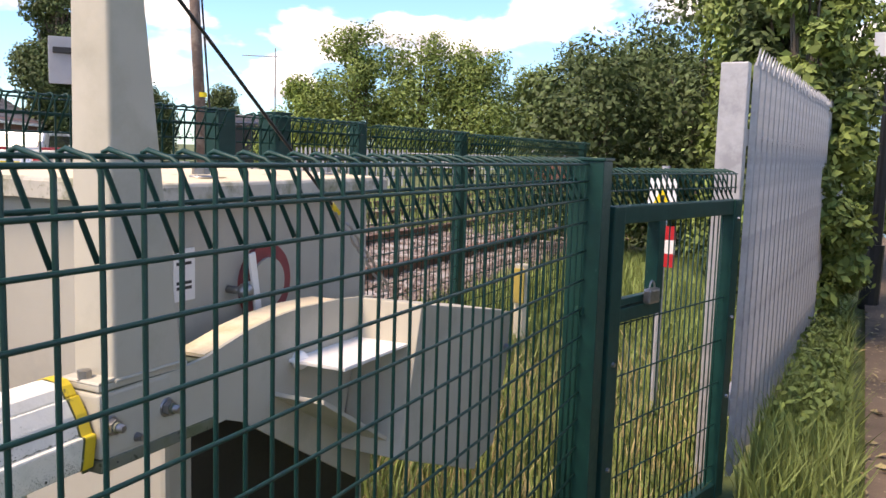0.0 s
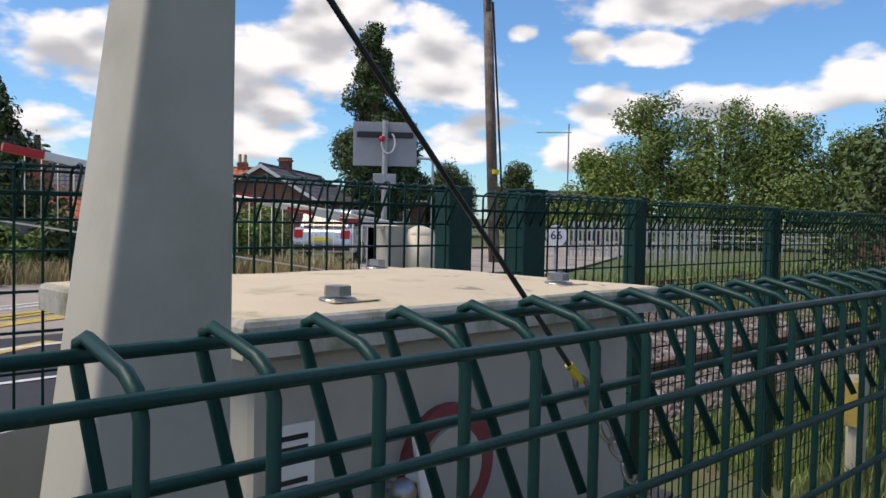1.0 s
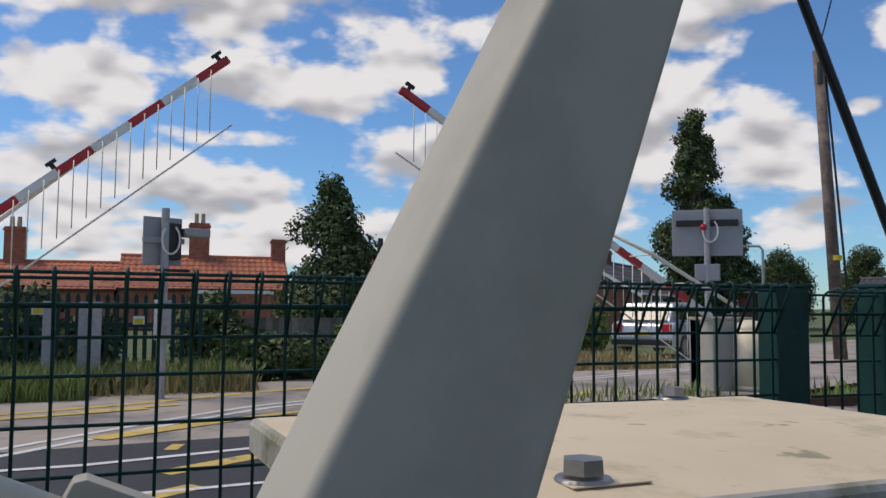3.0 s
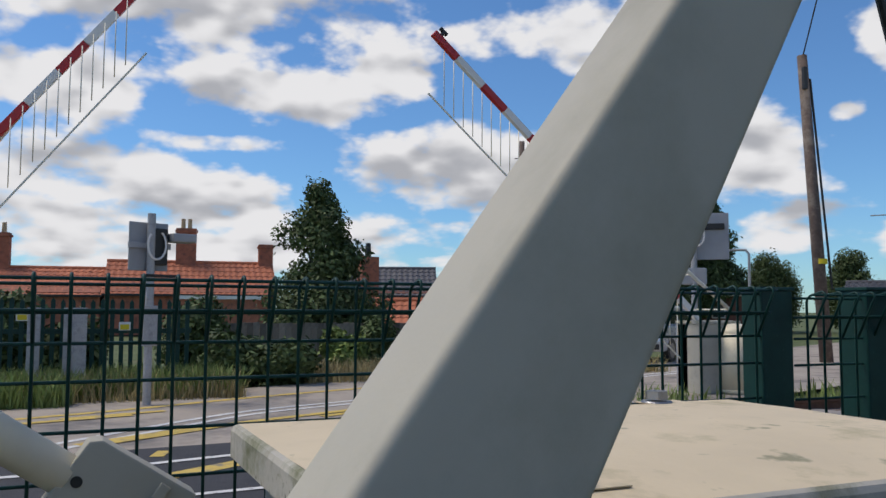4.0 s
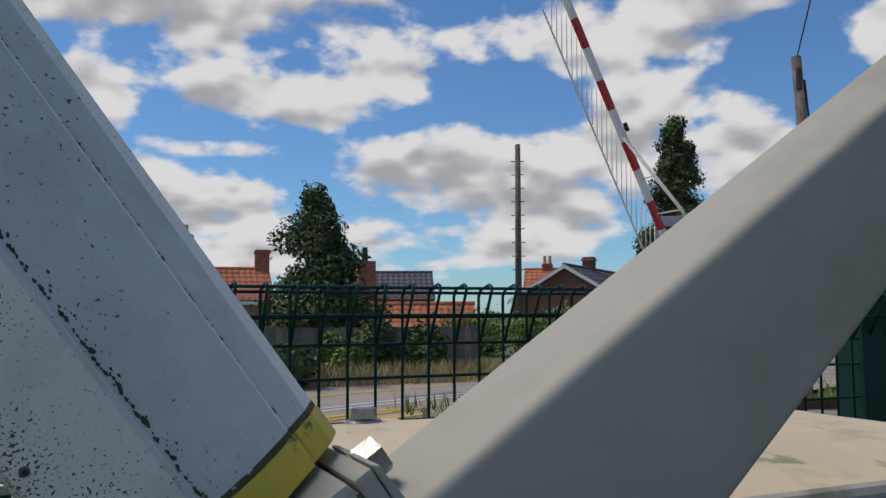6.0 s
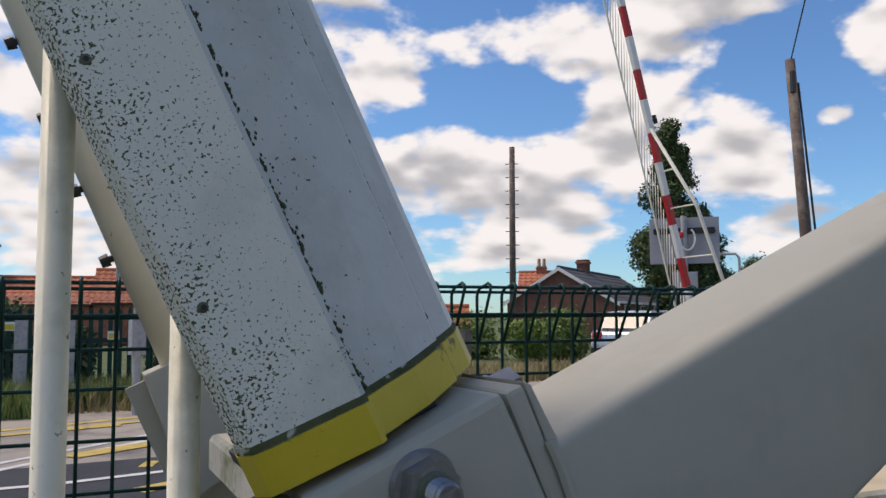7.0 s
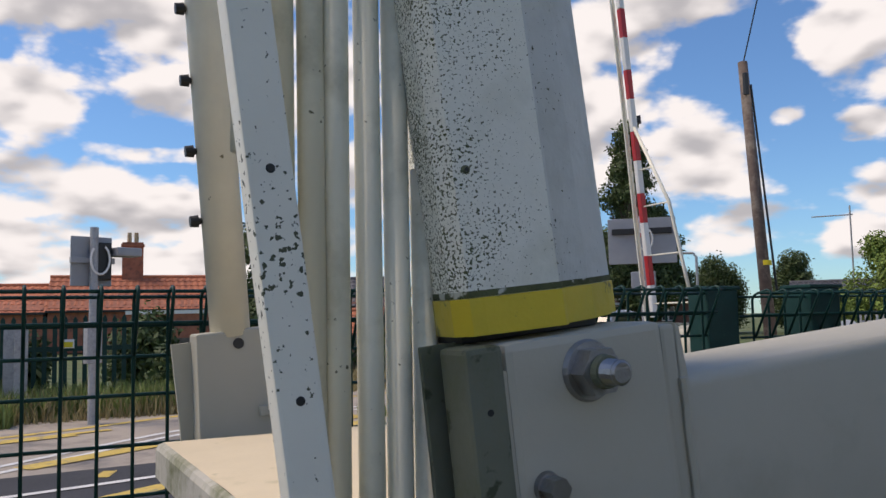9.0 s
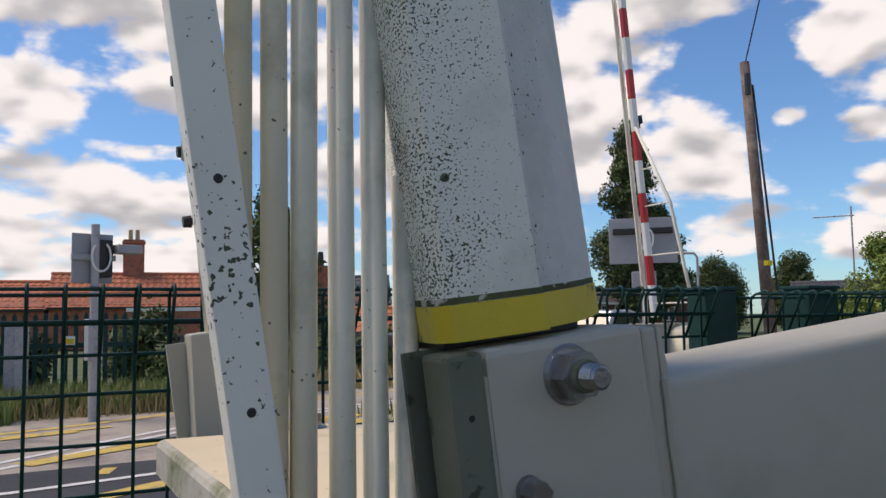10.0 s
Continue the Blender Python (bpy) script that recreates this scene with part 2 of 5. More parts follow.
M = {
    "green": mat("green_powder_coat", (0.003, 0.041, 0.034), 0.45, spec=0.3, var=0.2, vscale=14, bump=0.1, bscale=200, fleck=(0.02, 0.07, 0.06), f_lo=0.66, f_hi=0.74),
    "grey": mat("grey_paint", (0.44, 0.42, 0.345), 0.6, spec=0.35, var=0.05, vscale=5, bump=0.05, bscale=250, second=(0.33, 0.315, 0.245), s_lo=0.55, s_hi=0.75, s_scale=4),
    # base darkened to match the shaded channel; blotches and flecks are algae
    "grey_dirty_shaded": mat("shaded_grey_paint_with_algae", (0.13, 0.14, 0.10), 0.7, var=0.2, vscale=8, bump=0.2, bscale=90, second=(0.10, 0.12, 0.06), s_lo=0.46, s_hi=0.62, s_scale=14, fleck=(0.05, 0.06, 0.03), f_scale=80),
    "lid": mat("weathered_lid_paint", (0.66, 0.555, 0.385), 0.8, var=0.08, vscale=4, bump=0.25, bscale=45, second=(0.36, 0.32, 0.18), s_lo=0.53, s_hi=0.72, s_scale=7, fleck=(0.30, 0.28, 0.18), f_lo=0.68, f_hi=0.76, f_scale=22),
    "lid_edge": mat("mossy_lid_edge", (0.46, 0.44, 0.38), 0.8, var=0.15, vscale=9, bump=0.3, bscale=60, second=(0.17, 0.18, 0.10), s_lo=0.45, s_hi=0.66, s_scale=13, fleck=(0.10, 0.11, 0.06), f_lo=0.66, f_hi=0.76, f_scale=70),
    "cabinet": mat("grey_cabinet_paint", (0.40, 0.385, 0.33), 0.5, var=0.06, vscale=4, bump=0.08, bscale=140, second=(0.27, 0.27, 0.25), s_lo=0.55, s_hi=0.8, s_scale=3),
    "white_clean": mat("white_tube_paint", (0.80, 0.765, 0.64), 0.45, var=0.07, vscale=10, bump=0.08, bscale=120, fleck=(0.2, 0.18, 0.1), f_lo=0.72, f_hi=0.76, f_scale=60),
    "algae": mat("white_grp_with_algae", (0.80, 0.785, 0.69), 0.6, var=0.04, vscale=8, bump=0.25, bscale=140, second=(0.60, 0.60, 0.50), s_lo=0.56, s_hi=0.76, s_scale=12, fleck=(0.080, 0.088, 0.032), f_lo=0.672, f_hi=0.700, f_scale=700, patchy=16.0, low=True),
    # greyer base carries the upper facet's weaker light; blotches and flecks are weathering
    "grp_shaded_specked": mat("shaded_specked_grp", (0.60, 0.61, 0.565), 0.6, var=0.06, vscale=10, bump=0.25, bscale=140, second=(0.47, 0.48, 0.43), s_lo=0.46, s_hi=0.70, s_scale=14, fleck=(0.09, 0.095, 0.05), f_lo=0.69, f_hi=0.72, f_scale=420, patchy=12.0),
    "moss_dark": mat("dark_moss", (0.06, 0.066, 0.03), 0.9, var=0.4, vscale=90),
    "white_bar": mat("white_bar_with_grime", (0.78, 0.745, 0.60), 0.5, var=0.06, vscale=9, bump=0.1, bscale=120, second=(0.44, 0.42, 0.30), s_lo=0.52, s_hi=0.75, s_scale=13, fleck=(0.16, 0.15, 0.08), f_lo=0.70, f_hi=0.74, f_scale=170, patchy=9.0),
    "white_rail": mat("white_rail_with_mould", (0.78, 0.765, 0.67), 0.5, var=0.05, vscale=8, bump=0.12, bscale=160, second=(0.5, 0.5, 0.42), s_lo=0.6, s_hi=0.8, s_scale=9, fleck=(0.06, 0.07, 0.035), f_lo=0.64, f_hi=0.67, f_scale=300, patchy=11.0),
    "moss": mat("algae_edge", (0.075, 0.085, 0.035), 0.85, var=0.4, vscale=30, bump=0.5, bscale=120, fleck=(0.5, 0.5, 0.42), f_lo=0.6, f_hi=0.66, f_scale=110),
    "yellow": mat("yellow_tape", (0.62, 0.46, 0.03), 0.4, var=0.12, vscale=12, bump=0.2, bscale=60, second=(0.12, 0.11, 0.03), s_lo=0.585, s_hi=0.64, s_scale=34),
    "steel": mat("zinc_plated_steel", (0.33, 0.33, 0.335), 0.34, 0.9, var=0.15, vscale=60, bump=0.15, bscale=300, second=(0.25, 0.24, 0.22), s_scale=30),
    "galv": mat("galvanised_steel", (0.40, 0.405, 0.42), 0.55, 0.35, var=0.12, vscale=30, bump=0.1, bscale=120, second=(0.30, 0.305, 0.32), s_scale=12),
    # black steel, also painted in for the dark of an opening and a gap
    "black": mat("black_steel_and_shade", (0.015, 0.016, 0.017), 0.45, var=0.2, vscale=30),
    "rubber": mat("black_cable_sheath", (0.012, 0.013, 0.013), 0.5, var=0.2, vscale=50),
    "red": mat("red_reflective", (0.50, 0.02, 0.025), 0.35, var=0.08, vscale=20),
    "white_refl": mat("white_reflective", (0.80, 0.79, 0.76), 0.35, var=0.04, vscale=20),
    "dull_red": mat("faded_red_paint", (0.23, 0.045, 0.05), 0.5, var=0.2, vscale=20),
    "asphalt_new": mat("dark_asphalt", (0.035, 0.037, 0.043), 0.85, var=0.15, vscale=1.5, bump=0.5, bscale=90, fleck=(0.09, 0.09, 0.09), f_lo=0.62, f_hi=0.7, f_scale=160),
    "asphalt": mat("worn_asphalt", (0.37, 0.32, 0.265), 0.9, var=0.12, vscale=0.8, bump=0.4, bscale=90, second=(0.14, 0.13, 0.125), s_scale=0.7, fleck=(0.3, 0.28, 0.26), f_lo=0.62, f_hi=0.7, f_scale=150),
    "line_white": mat("white_road_paint", (0.66, 0.66, 0.64), 0.8, var=0.1, vscale=4, second=(0.3, 0.29, 0.28), s_lo=0.58, s_hi=0.68, s_scale=9),
    "line_yellow": mat("yellow_road_paint", (0.60, 0.43, 0.10), 0.8, var=0.12, vscale=4, second=(0.25, 0.22, 0.16), s_lo=0.54, s_hi=0.68, s_scale=7),
    "grass_ground": mat("grassy_soil", (0.09, 0.125, 0.04), 0.95, var=0.4, vscale=1.3, bump=0.8, bscale=30, second=(0.15, 0.13, 0.06), s_lo=0.5, s_hi=0.68, s_scale=0.9),
    "soil": mat("leaf_littered_soil", (0.13, 0.095, 0.065), 0.95, var=0.3, vscale=3, bump=0.8, bscale=40, second=(0.07, 0.055, 0.04), s_scale=2, fleck=(0.32, 0.25, 0.15), f_lo=0.63, f_hi=0.67, f_scale=28),
    "ballast": mat("stone_ballast", (0.20, 0.16, 0.14), 0.95, var=0.3, vscale=9, bump=1.0, bscale=30, second=(0.12, 0.085, 0.07), s_scale=1.5, fleck=(0.34, 0.30, 0.27), f_lo=0.58, f_hi=0.64, f_scale=26),
    "rail": mat("rusty_rail", (0.16, 0.085, 0.055), 0.75, 0.2, var=0.25, vscale=8, bump=0.3, bscale=50),
    "sleeper": mat("concrete_sleeper", (0.28, 0.26, 0.24), 0.9, var=0.15, vscale=5, bump=0.3, bscale=40),
    "brick": mat("red_brick", (0.36, 0.135, 0.082), 0.9, var=0.2, vscale=2.5, bump=0.3, bscale=30, second=(0.20, 0.09, 0.065), s_scale=4),
    "brown_brick": mat("brown_brick", (0.17, 0.075, 0.055), 0.9, var=0.18, vscale=2.5, bump=0.3, bscale=30, second=(0.12, 0.06, 0.05), s_scale=4),
    "tile": mat("orange_pantile", (0.50, 0.165, 0.085), 0.85, var=0.15, vscale=1.2, bump=0.3, bscale=20, second=(0.30, 0.10, 0.06), s_scale=1.0, random_by="island"),
    "slate": mat("grey_slate", (0.085, 0.085, 0.095), 0.7, var=0.15, vscale=1.5, bump=0.3, bscale=20, second=(0.12, 0.12, 0.12), s_scale=1.0, random_by="island"),
    "peach": mat("peach_render", (0.62, 0.40, 0.27), 0.9, var=0.05, vscale=2),
    "cream": mat("cream_plastic", (0.72, 0.65, 0.48), 0.5, var=0.05, vscale=3, second=(0.6, 0.54, 0.4), s_scale=3),
    "frame_white": mat("white_window_paint", (0.75, 0.74, 0.72), 0.5, var=0.04, vscale=5),
    "wood": mat("grey_weathered_wood", (0.22, 0.19, 0.155), 0.9, var=0.2, vscale=6, bump=0.4, bscale=25, second=(0.14, 0.12, 0.10), s_scale=2, random_by="object"),
    "pole": mat("creosoted_pole", (0.13, 0.095, 0.08), 0.85, var=0.25, vscale=6, bump=0.4, bscale=20, second=(0.22, 0.18, 0.15), s_scale=3),
    "bark": mat("bark", (0.10, 0.08, 0.06), 0.95, var=0.3, vscale=6, bump=0.8, bscale=25),
    "clay": mat("buff_clay_pot", (0.50, 0.36, 0.22), 0.85, var=0.1, vscale=5),
    "silver": mat("silver_car_paint", (0.52, 0.54, 0.57), 0.28, 0.5, var=0.03, vscale=2, coat=0.5),
    "sign_back": mat("grey_sign_back", (0.33, 0.34, 0.36), 0.5, 0.2, var=0.06, vscale=4),
    "sign_white": mat("white_sign_face", (0.78, 0.79, 0.80), 0.4, var=0.03, vscale=8),
    "sign_yellow": mat("yellow_sign_face", (0.75, 0.58, 0.02), 0.4, var=0.05, vscale=8),
    "blue": mat("blue_hoarding", (0.25, 0.42, 0.52), 0.6, var=0.1, vscale=2),
}


def leaf_mat(name, base, dry):
    mt = mat(name, base, 0.65, var=0.35, vscale=0.9, second=dry, s_lo=0.58, s_hi=0.75, s_scale=0.6, random_by="island", spec=0.3)
    b = mt.node_tree.nodes["Principled BSDF"]
    b.inputs["Transmission Weight"].default_value = 0.0
    b.inputs["Subsurface Weight"].default_value = 0.0
    return mt


M["leaf"] = leaf_mat("leaf_green", (0.155, 0.215, 0.055), (0.20, 0.26, 0.075))
M["leaf_dark"] = leaf_mat("leaf_dark_green", (0.070, 0.105, 0.036), (0.095, 0.14, 0.045))
M["leaf_light"] = leaf_mat("leaf_light_green", (0.17, 0.24, 0.055), (0.23, 0.28, 0.08))
M["blade"] = leaf_mat("grass_blade", (0.19, 0.25, 0.075), (0.34, 0.31, 0.15))
M["straw"] = leaf_mat("dry_grass", (0.38, 0.31, 0.15), (0.28, 0.26, 0.10))

glass = bpy.data.materials.new("window_glass")
glass.use_nodes = True
g = glass.node_tree.nodes["Principled BSDF"]
g.inputs["Base Color"].default_value, g.inputs["Roughness"].default_value = (0.03, 0.035, 0.04, 1), 0.05
M["glass"] = glass


# ---- mesh tools ----
def empty(name, at=(0, 0, 0)):
    ob = new(name)
    ob.location = at
    return ob


def mesh_of(name, bm, material, smooth=False):
    me = bpy.data.meshes.new(name)
    bm.normal_update()
    bm.to_mesh(me)
    bm.free()
    me.materials.append(M[material] if isinstance(material, str) else material)
    if smooth:
        for p in me.polygons:
            p.use_smooth = True
    return me


def part(name, bm, material, parent=None, label="", smooth=False, at=None):
    """Links a bmesh as one mesh object under a thing or a part."""
    ob = new(name, mesh_of(name, bm, material, smooth))
    if parent:
        ob.parent = parent
    if at is not None:
        ob.matrix_basis = at
    return tagged(ob, label)


def thing(name, bm, material, label, category, group="", kind="", smooth=False):
    return tagged(part(name, bm, material, smooth=smooth), label, category, group, kind)


def box(bm, x0, x1, y0, y1, z0, z1, bevel=0.0, m=None):
    mm = Matrix.Translation(((x0 + x1) / 2, (y0 + y1) / 2, (z0 + z1) / 2)) @ Matrix.Diagonal((x1 - x0, y1 - y0, z1 - z0, 1))
    r = bmesh.ops.create_cube(bm, size=1, matrix=(m @ mm) if m else mm)
    if bevel:
        es = list({e for v in r["verts"] for e in v.link_edges})
        bmesh.ops.bevel(bm, geom=es, offset=bevel, segments=2, affect="EDGES", profile=0.6)
    return bm


def tube(bm, p0, p1, r0, r1=None, seg=10, caps=True):
    p0, p1 = Vector(p0), Vector(p1)
    d = p1 - p0
    q = d.to_track_quat("Z", "Y").to_matrix().to_4x4()
    bmesh.ops.create_cone(bm, cap_ends=caps, segments=seg, radius1=r0, radius2=r0 if r1 is None else r1, depth=d.length,
                          matrix=Matrix.Translation((p0 + p1) / 2) @ q)
    return bm


def sweep(bm, pts, r, seg=6):
    """A round wire along a bent line."""
    pts = [Vector(p) for p in pts]
    rings = []
    for i, p in enumerate(pts):
        d = (pts[min(i + 1, len(pts) - 1)] - pts[max(i - 1, 0)]).normalized()
        a = d.orthogonal().normalized() if i == 0 else (rings[-1][1] - d * rings[-1][1].dot(d)).normalized()
        b = d.cross(a)
        rings.append(([bm.verts.new(p + r * (math.cos(2 * math.pi * k / seg) * a + math.sin(2 * math.pi * k / seg) * b)) for k in range(seg)], a))
    for (r0, _), (r1, _) in zip(rings, rings[1:]):
        for k in range(seg):
            bm.faces.new((r0[k], r0[(k + 1) % seg], r1[(k + 1) % seg], r1[k]))
    bm.faces.new(rings[0][0][::-1])
    bm.faces.new(rings[-1][0])
    return bm


def prism(bm, outline, axis, lo, hi, bevel=0.0):
    """An outline in the two other axes, drawn out along an axis."""
    def at(u, v, w):
        return {"x": (w, u, v), "y": (u, w, v), "z": (u, v, w)}[axis]
    a = [bm.verts.new(at(u, v, lo)) for u, v in outline]
    b = [bm.verts.new(at(u, v, hi)) for u, v in outline]
    fs = [bm.faces.new(a), bm.faces.new(b)]
    n = len(outline)
    for i in range(n):
        fs.append(bm.faces.new((a[i], a[(i + 1) % n], b[(i + 1) % n], b[i])))
    bmesh.ops.recalc_face_normals(bm, faces=fs)
    if bevel:
        bmesh.ops.bevel(bm, geom=list({e for f in fs for e in f.edges}), offset=bevel, segments=2, affect="EDGES", profile=0.6)
    return bm


def ball(bm, c, r, seg=12, squash=1.0):
    bmesh.ops.create_uvsphere(bm, u_segments=seg, v_segments=seg // 2 + 2, radius=r, matrix=Matrix.Translation(c) @ Matrix.Diagonal((1, 1, squash, 1)))
    return bm


def B():
    return bmesh.new()


def raw(name, verts, faces, material, parent=None, label="", category="", kind="", group=""):
    me = bpy.data.meshes.new(name)
    me.from_pydata(verts, [], faces)
    me.update()
    me.materials.append(M[material])
    ob = new(name, me)
    if parent:
        ob.parent = parent
    return tagged(ob, label, category, group, kind)

# ---- ground, road, railway ----
GZ = 0.10
rnd = random.Random(4)


def sheet(name, outline, z, material, label, kind="structure", category="ground"):
    bm = B()
    prism(bm, outline, "z", z - 0.02, z)
    return thing(name, bm, material, label, category, kind=kind)


def make_ground():
    """One sheet out to the horizon, gently uneven close by."""
    xs = np.concatenate([-np.geomspace(3000, 40, 14), np.linspace(-36, 12, 64), np.geomspace(16, 3000, 12)])
    ys = np.concatenate([-np.geomspace(3000, 14, 12), np.linspace(-12, 40, 66), np.geomspace(44, 3000, 14)])
    vs, fs = [], []
    for x in xs:
        for y in ys:
            z = GZ - 0.06
            if abs(x) < 60 and abs(y) < 60:
                z += 0.035 * noise.noise((x * 0.7, y * 0.7, 0)) + 0.02 * noise.noise((x * 2.3, y * 2.3, 4))
            vs.append((float(x), float(y), z))
    ny = len(ys)
    for i in range(len(xs) - 1):
        for j in range(ny - 1):
            fs.append((i * ny + j, (i + 1) * ny + j, (i + 1) * ny + j + 1, i * ny + j + 1))
    raw("ground", vs, fs, "grass_ground", label="rough grassy ground with bare patches", category="ground", kind="structure")


make_ground()
# the road: over the tracks from the near side, then bending away beside the line
sheet("crossing_deck", [(6, -11.5), (6, -0.9), (-0.9, -0.75), (-1.7, 3.4), (-8.55, 3.6), (-8.2, -0.5), (-7.9, -11.5)], GZ + 0.005, "asphalt_new",
      "dark resurfaced asphalt of the level crossing", category="road")


def road_strip(name, pts, widths, z, material, label):
    """A strip along a bent middle line."""
    bm = B()
    prev = None
    for i, (x, y) in enumerate(pts):
        d = (Vector(pts[min(i + 1, len(pts) - 1)]) - Vector(pts[max(i - 1, 0)])).normalized()
        w = widths[i] / 2 if isinstance(widths, (list, tuple)) else widths / 2
        a, b = bm.verts.new((x - d.y * w, y + d.x * w, z)), bm.verts.new((x + d.y * w, y - d.x * w, z))
        if prev:
            bm.faces.new((prev[0], prev[1], b, a))
        prev = (a, b)
    bmesh.ops.recalc_face_normals(bm, faces=bm.faces)
    for f in bm.faces:
        if f.normal.z < 0:
            f.normal_flip()
    return thing(name, bm, material, label, "road", kind="structure")


def smooth_line(pts, n=6):
    out = []
    p = [Vector(pts[0])] + [Vector(q) for q in pts] + [Vector(pts[-1])]
    for i in range(1, len(p) - 2):
        for k in range(n):
            t = k / n
            a, b, c, d = p[i - 1], p[i], p[i + 1], p[i + 2]
            q = 0.5 * (2 * b + (c - a) * t + (2 * a - 5 * b + 4 * c - d) * t * t + (3 * b - a - 3 * c + d) * t ** 3)
            out.append((q.x, q.y))
    return out + [tuple(pts[-1])]


MID = [(-7.0, -6.0), (-8.2, -1.4), (-9.4, 1.0), (-10.8, 3.2), (-12.2, 6.6), (-13.6, 11), (-16.5, 18), (-21, 27), (-30, 45)]
road_strip("road", smooth_line(MID), [9.5] * 7 + [8] * 6 + [6.4] * 60, GZ, "asphalt", "worn light grey asphalt road bending away")


def offset_line(pts, d):
    out = []
    for i, (x, y) in enumerate(pts):
        t = (Vector(pts[min(i + 1, len(pts) - 1)]) - Vector(pts[max(i - 1, 0)])).normalized()
        out.append((x - t.y * d, y + t.x * d))
    return out


LINE = [(-7.9, -0.55), (-8.9, 0.45), (-10.5, 2.2), (-11.2, 3.7), (-12.0, 5.6), (-13.3, 9.5), (-15.5, 15)]
for k, off in enumerate((0.0, 0.28)):
    road_strip("centre_line", offset_line(smooth_line(LINE), off), 0.10, GZ + 0.006, "line_white", "worn white line painted on the road")
road_strip("edge_line", smooth_line([(-10.6, -1.6), (-11.55, 0.68), (-12.55, 2.6), (-13.3, 4.4), (-14.1, 6.6)]), 0.16, GZ + 0.006, "line_yellow", "faded yellow line along the road edge")
road_strip("stop_line", [(-7.15, -3.2), (-7.3, 0.2), (-7.62, 1.5), (-7.9, 3.2)], 0.10, GZ + 0.012, "line_white", "white line across the dark asphalt")
road_strip("stop_line", [(-6.0, -2.2), (-6.1, 0.9), (-6.3, 3.3)], 0.08, GZ + 0.012, "line_white", "white line across the dark asphalt")
HATCH = [((-6.75, 0.75), (-7.25, 1.55), 0.22), ((-7.35, 1.75), (-8.0, 2.9), 0.2), ((-5.9, 0.5), (-6.2, 0.95), 0.2), ((-7.8, 0.9), (-8.1, 1.0), 0.12),
         ((-8.7, 0.3), (-9.7, 1.8), 0.28), ((-9.7, 1.8), (-10.9, 4.4), 0.16), ((-9.3, 2.4), (-10.2, 4.4), 0.3), ((-10.4, -1.0), (-11.0, 0.9), 0.16),
         ((-10.9, 0.1), (-11.3, 1.3), 0.14), ((-10.0, 3.0), (-12.0, 7.0), 0.14), ((-9.0, 3.6), (-11.0, 7.4), 0.2), ((-5.2, -0.4), (-5.4, 0.6), 0.25)]
for a, b, w in HATCH:
    road_strip("yellow_hatch", [a, b], w, GZ + 0.010, "line_yellow", "worn yellow hatching stripe on the crossing")
sheet("footpath", [(0.62, -4), (2.4, -4), (1.9, 4), (1.45, 9), (1.3, 16), (0.95, 16), (0.85, 7)], GZ - 0.005, "soil", "bare earth footpath strewn with dead leaves", category="path")


def make_track(x0, name_label):
    bm = B()
    prism(bm, [(x0 - 1.75, GZ - 0.1), (x0 - 1.4, GZ + 0.0), (x0 + 1.4, GZ + 0.0), (x0 + 1.75, GZ - 0.1)], "y", 3.5, 120)
    bed = thing("ballast_bed", bm, "ballast", "brown stone ballast bed under the track", "ballast", kind="structure")
    tr = tagged(empty("railway_track", (x0, 0, 0)), name_label, "track", "railway tracks")
    for s in (-1, 1):
        b2 = B()
        prism(b2, [(s * 0.7525 - 0.07, -0.06), (s * 0.7525 + 0.07, -0.06), (s * 0.7525 + 0.07, -0.04), (s * 0.7525 + 0.012, -0.03), (s * 0.7525 + 0.012, 0.06),
                   (s * 0.7525 + 0.036, 0.07), (s * 0.7525 + 0.036, 0.10), (s * 0.7525 - 0.036, 0.10), (s * 0.7525 - 0.036, 0.07), (s * 0.7525 - 0.012, 0.06),
                   (s * 0.7525 - 0.012, -0.03), (s * 0.7525 - 0.07, -0.04)], "y", 3.45, 120)
        part("rail", b2, "rail", tr, at=Matrix.Translation((0, 0, GZ - 0.0 + 0.03)))
    bs = B()
    box(bs, -1.25, 1.25, -0.13, 0.13, -0.12, 0.0, 0.01)
    me = mesh_of("sleeper", bs, "sleeper")
    for i in range(60):
        ob = new("sleeper", me)
        ob.parent = tr
        ob.location = (0, 4 + 0.65 * i, GZ + 0.012)
    return tr


make_track(-4.05, "rusty railway track on concrete sleepers and ballast")
make_track(-7.55, "rusty railway track on concrete sleepers and ballast")

# stones of the ballast, uncountable
def make_stones():
    vs, fs = [], []
    r = random.Random(9)
    for i in range(9000):
        x, y = r.uniform(-6.2, -2.2), 3.5 + 22 * r.random() ** 1.6
        s = r.uniform(0.018, 0.04)
        c = Vector((x, y, GZ + s * 0.3))
        base = len(vs)
        pts = [(1, 0, 0), (-1, 0, 0), (0, 1, 0), (0, -1, 0), (0, 0, 1), (0, 0, -1)]
        e = Euler((r.random() * 6, r.random() * 6, r.random() * 6)).to_matrix()
        for p in pts:
            vs.append(tuple(c + e @ (Vector(p) * s * r.uniform(0.7, 1.2))))
        for a, b, d in ((0, 2, 4), (2, 1, 4), (1, 3, 4), (3, 0, 4), (2, 0, 5), (1, 2, 5), (3, 1, 5), (0, 3, 5)):
            fs.append((base + a, base + b, base + d))
    raw("ballast_stones", vs, fs, "ballast", label="loose brown ballast stones beside the track", category="stones", kind="stuff")


make_stones()


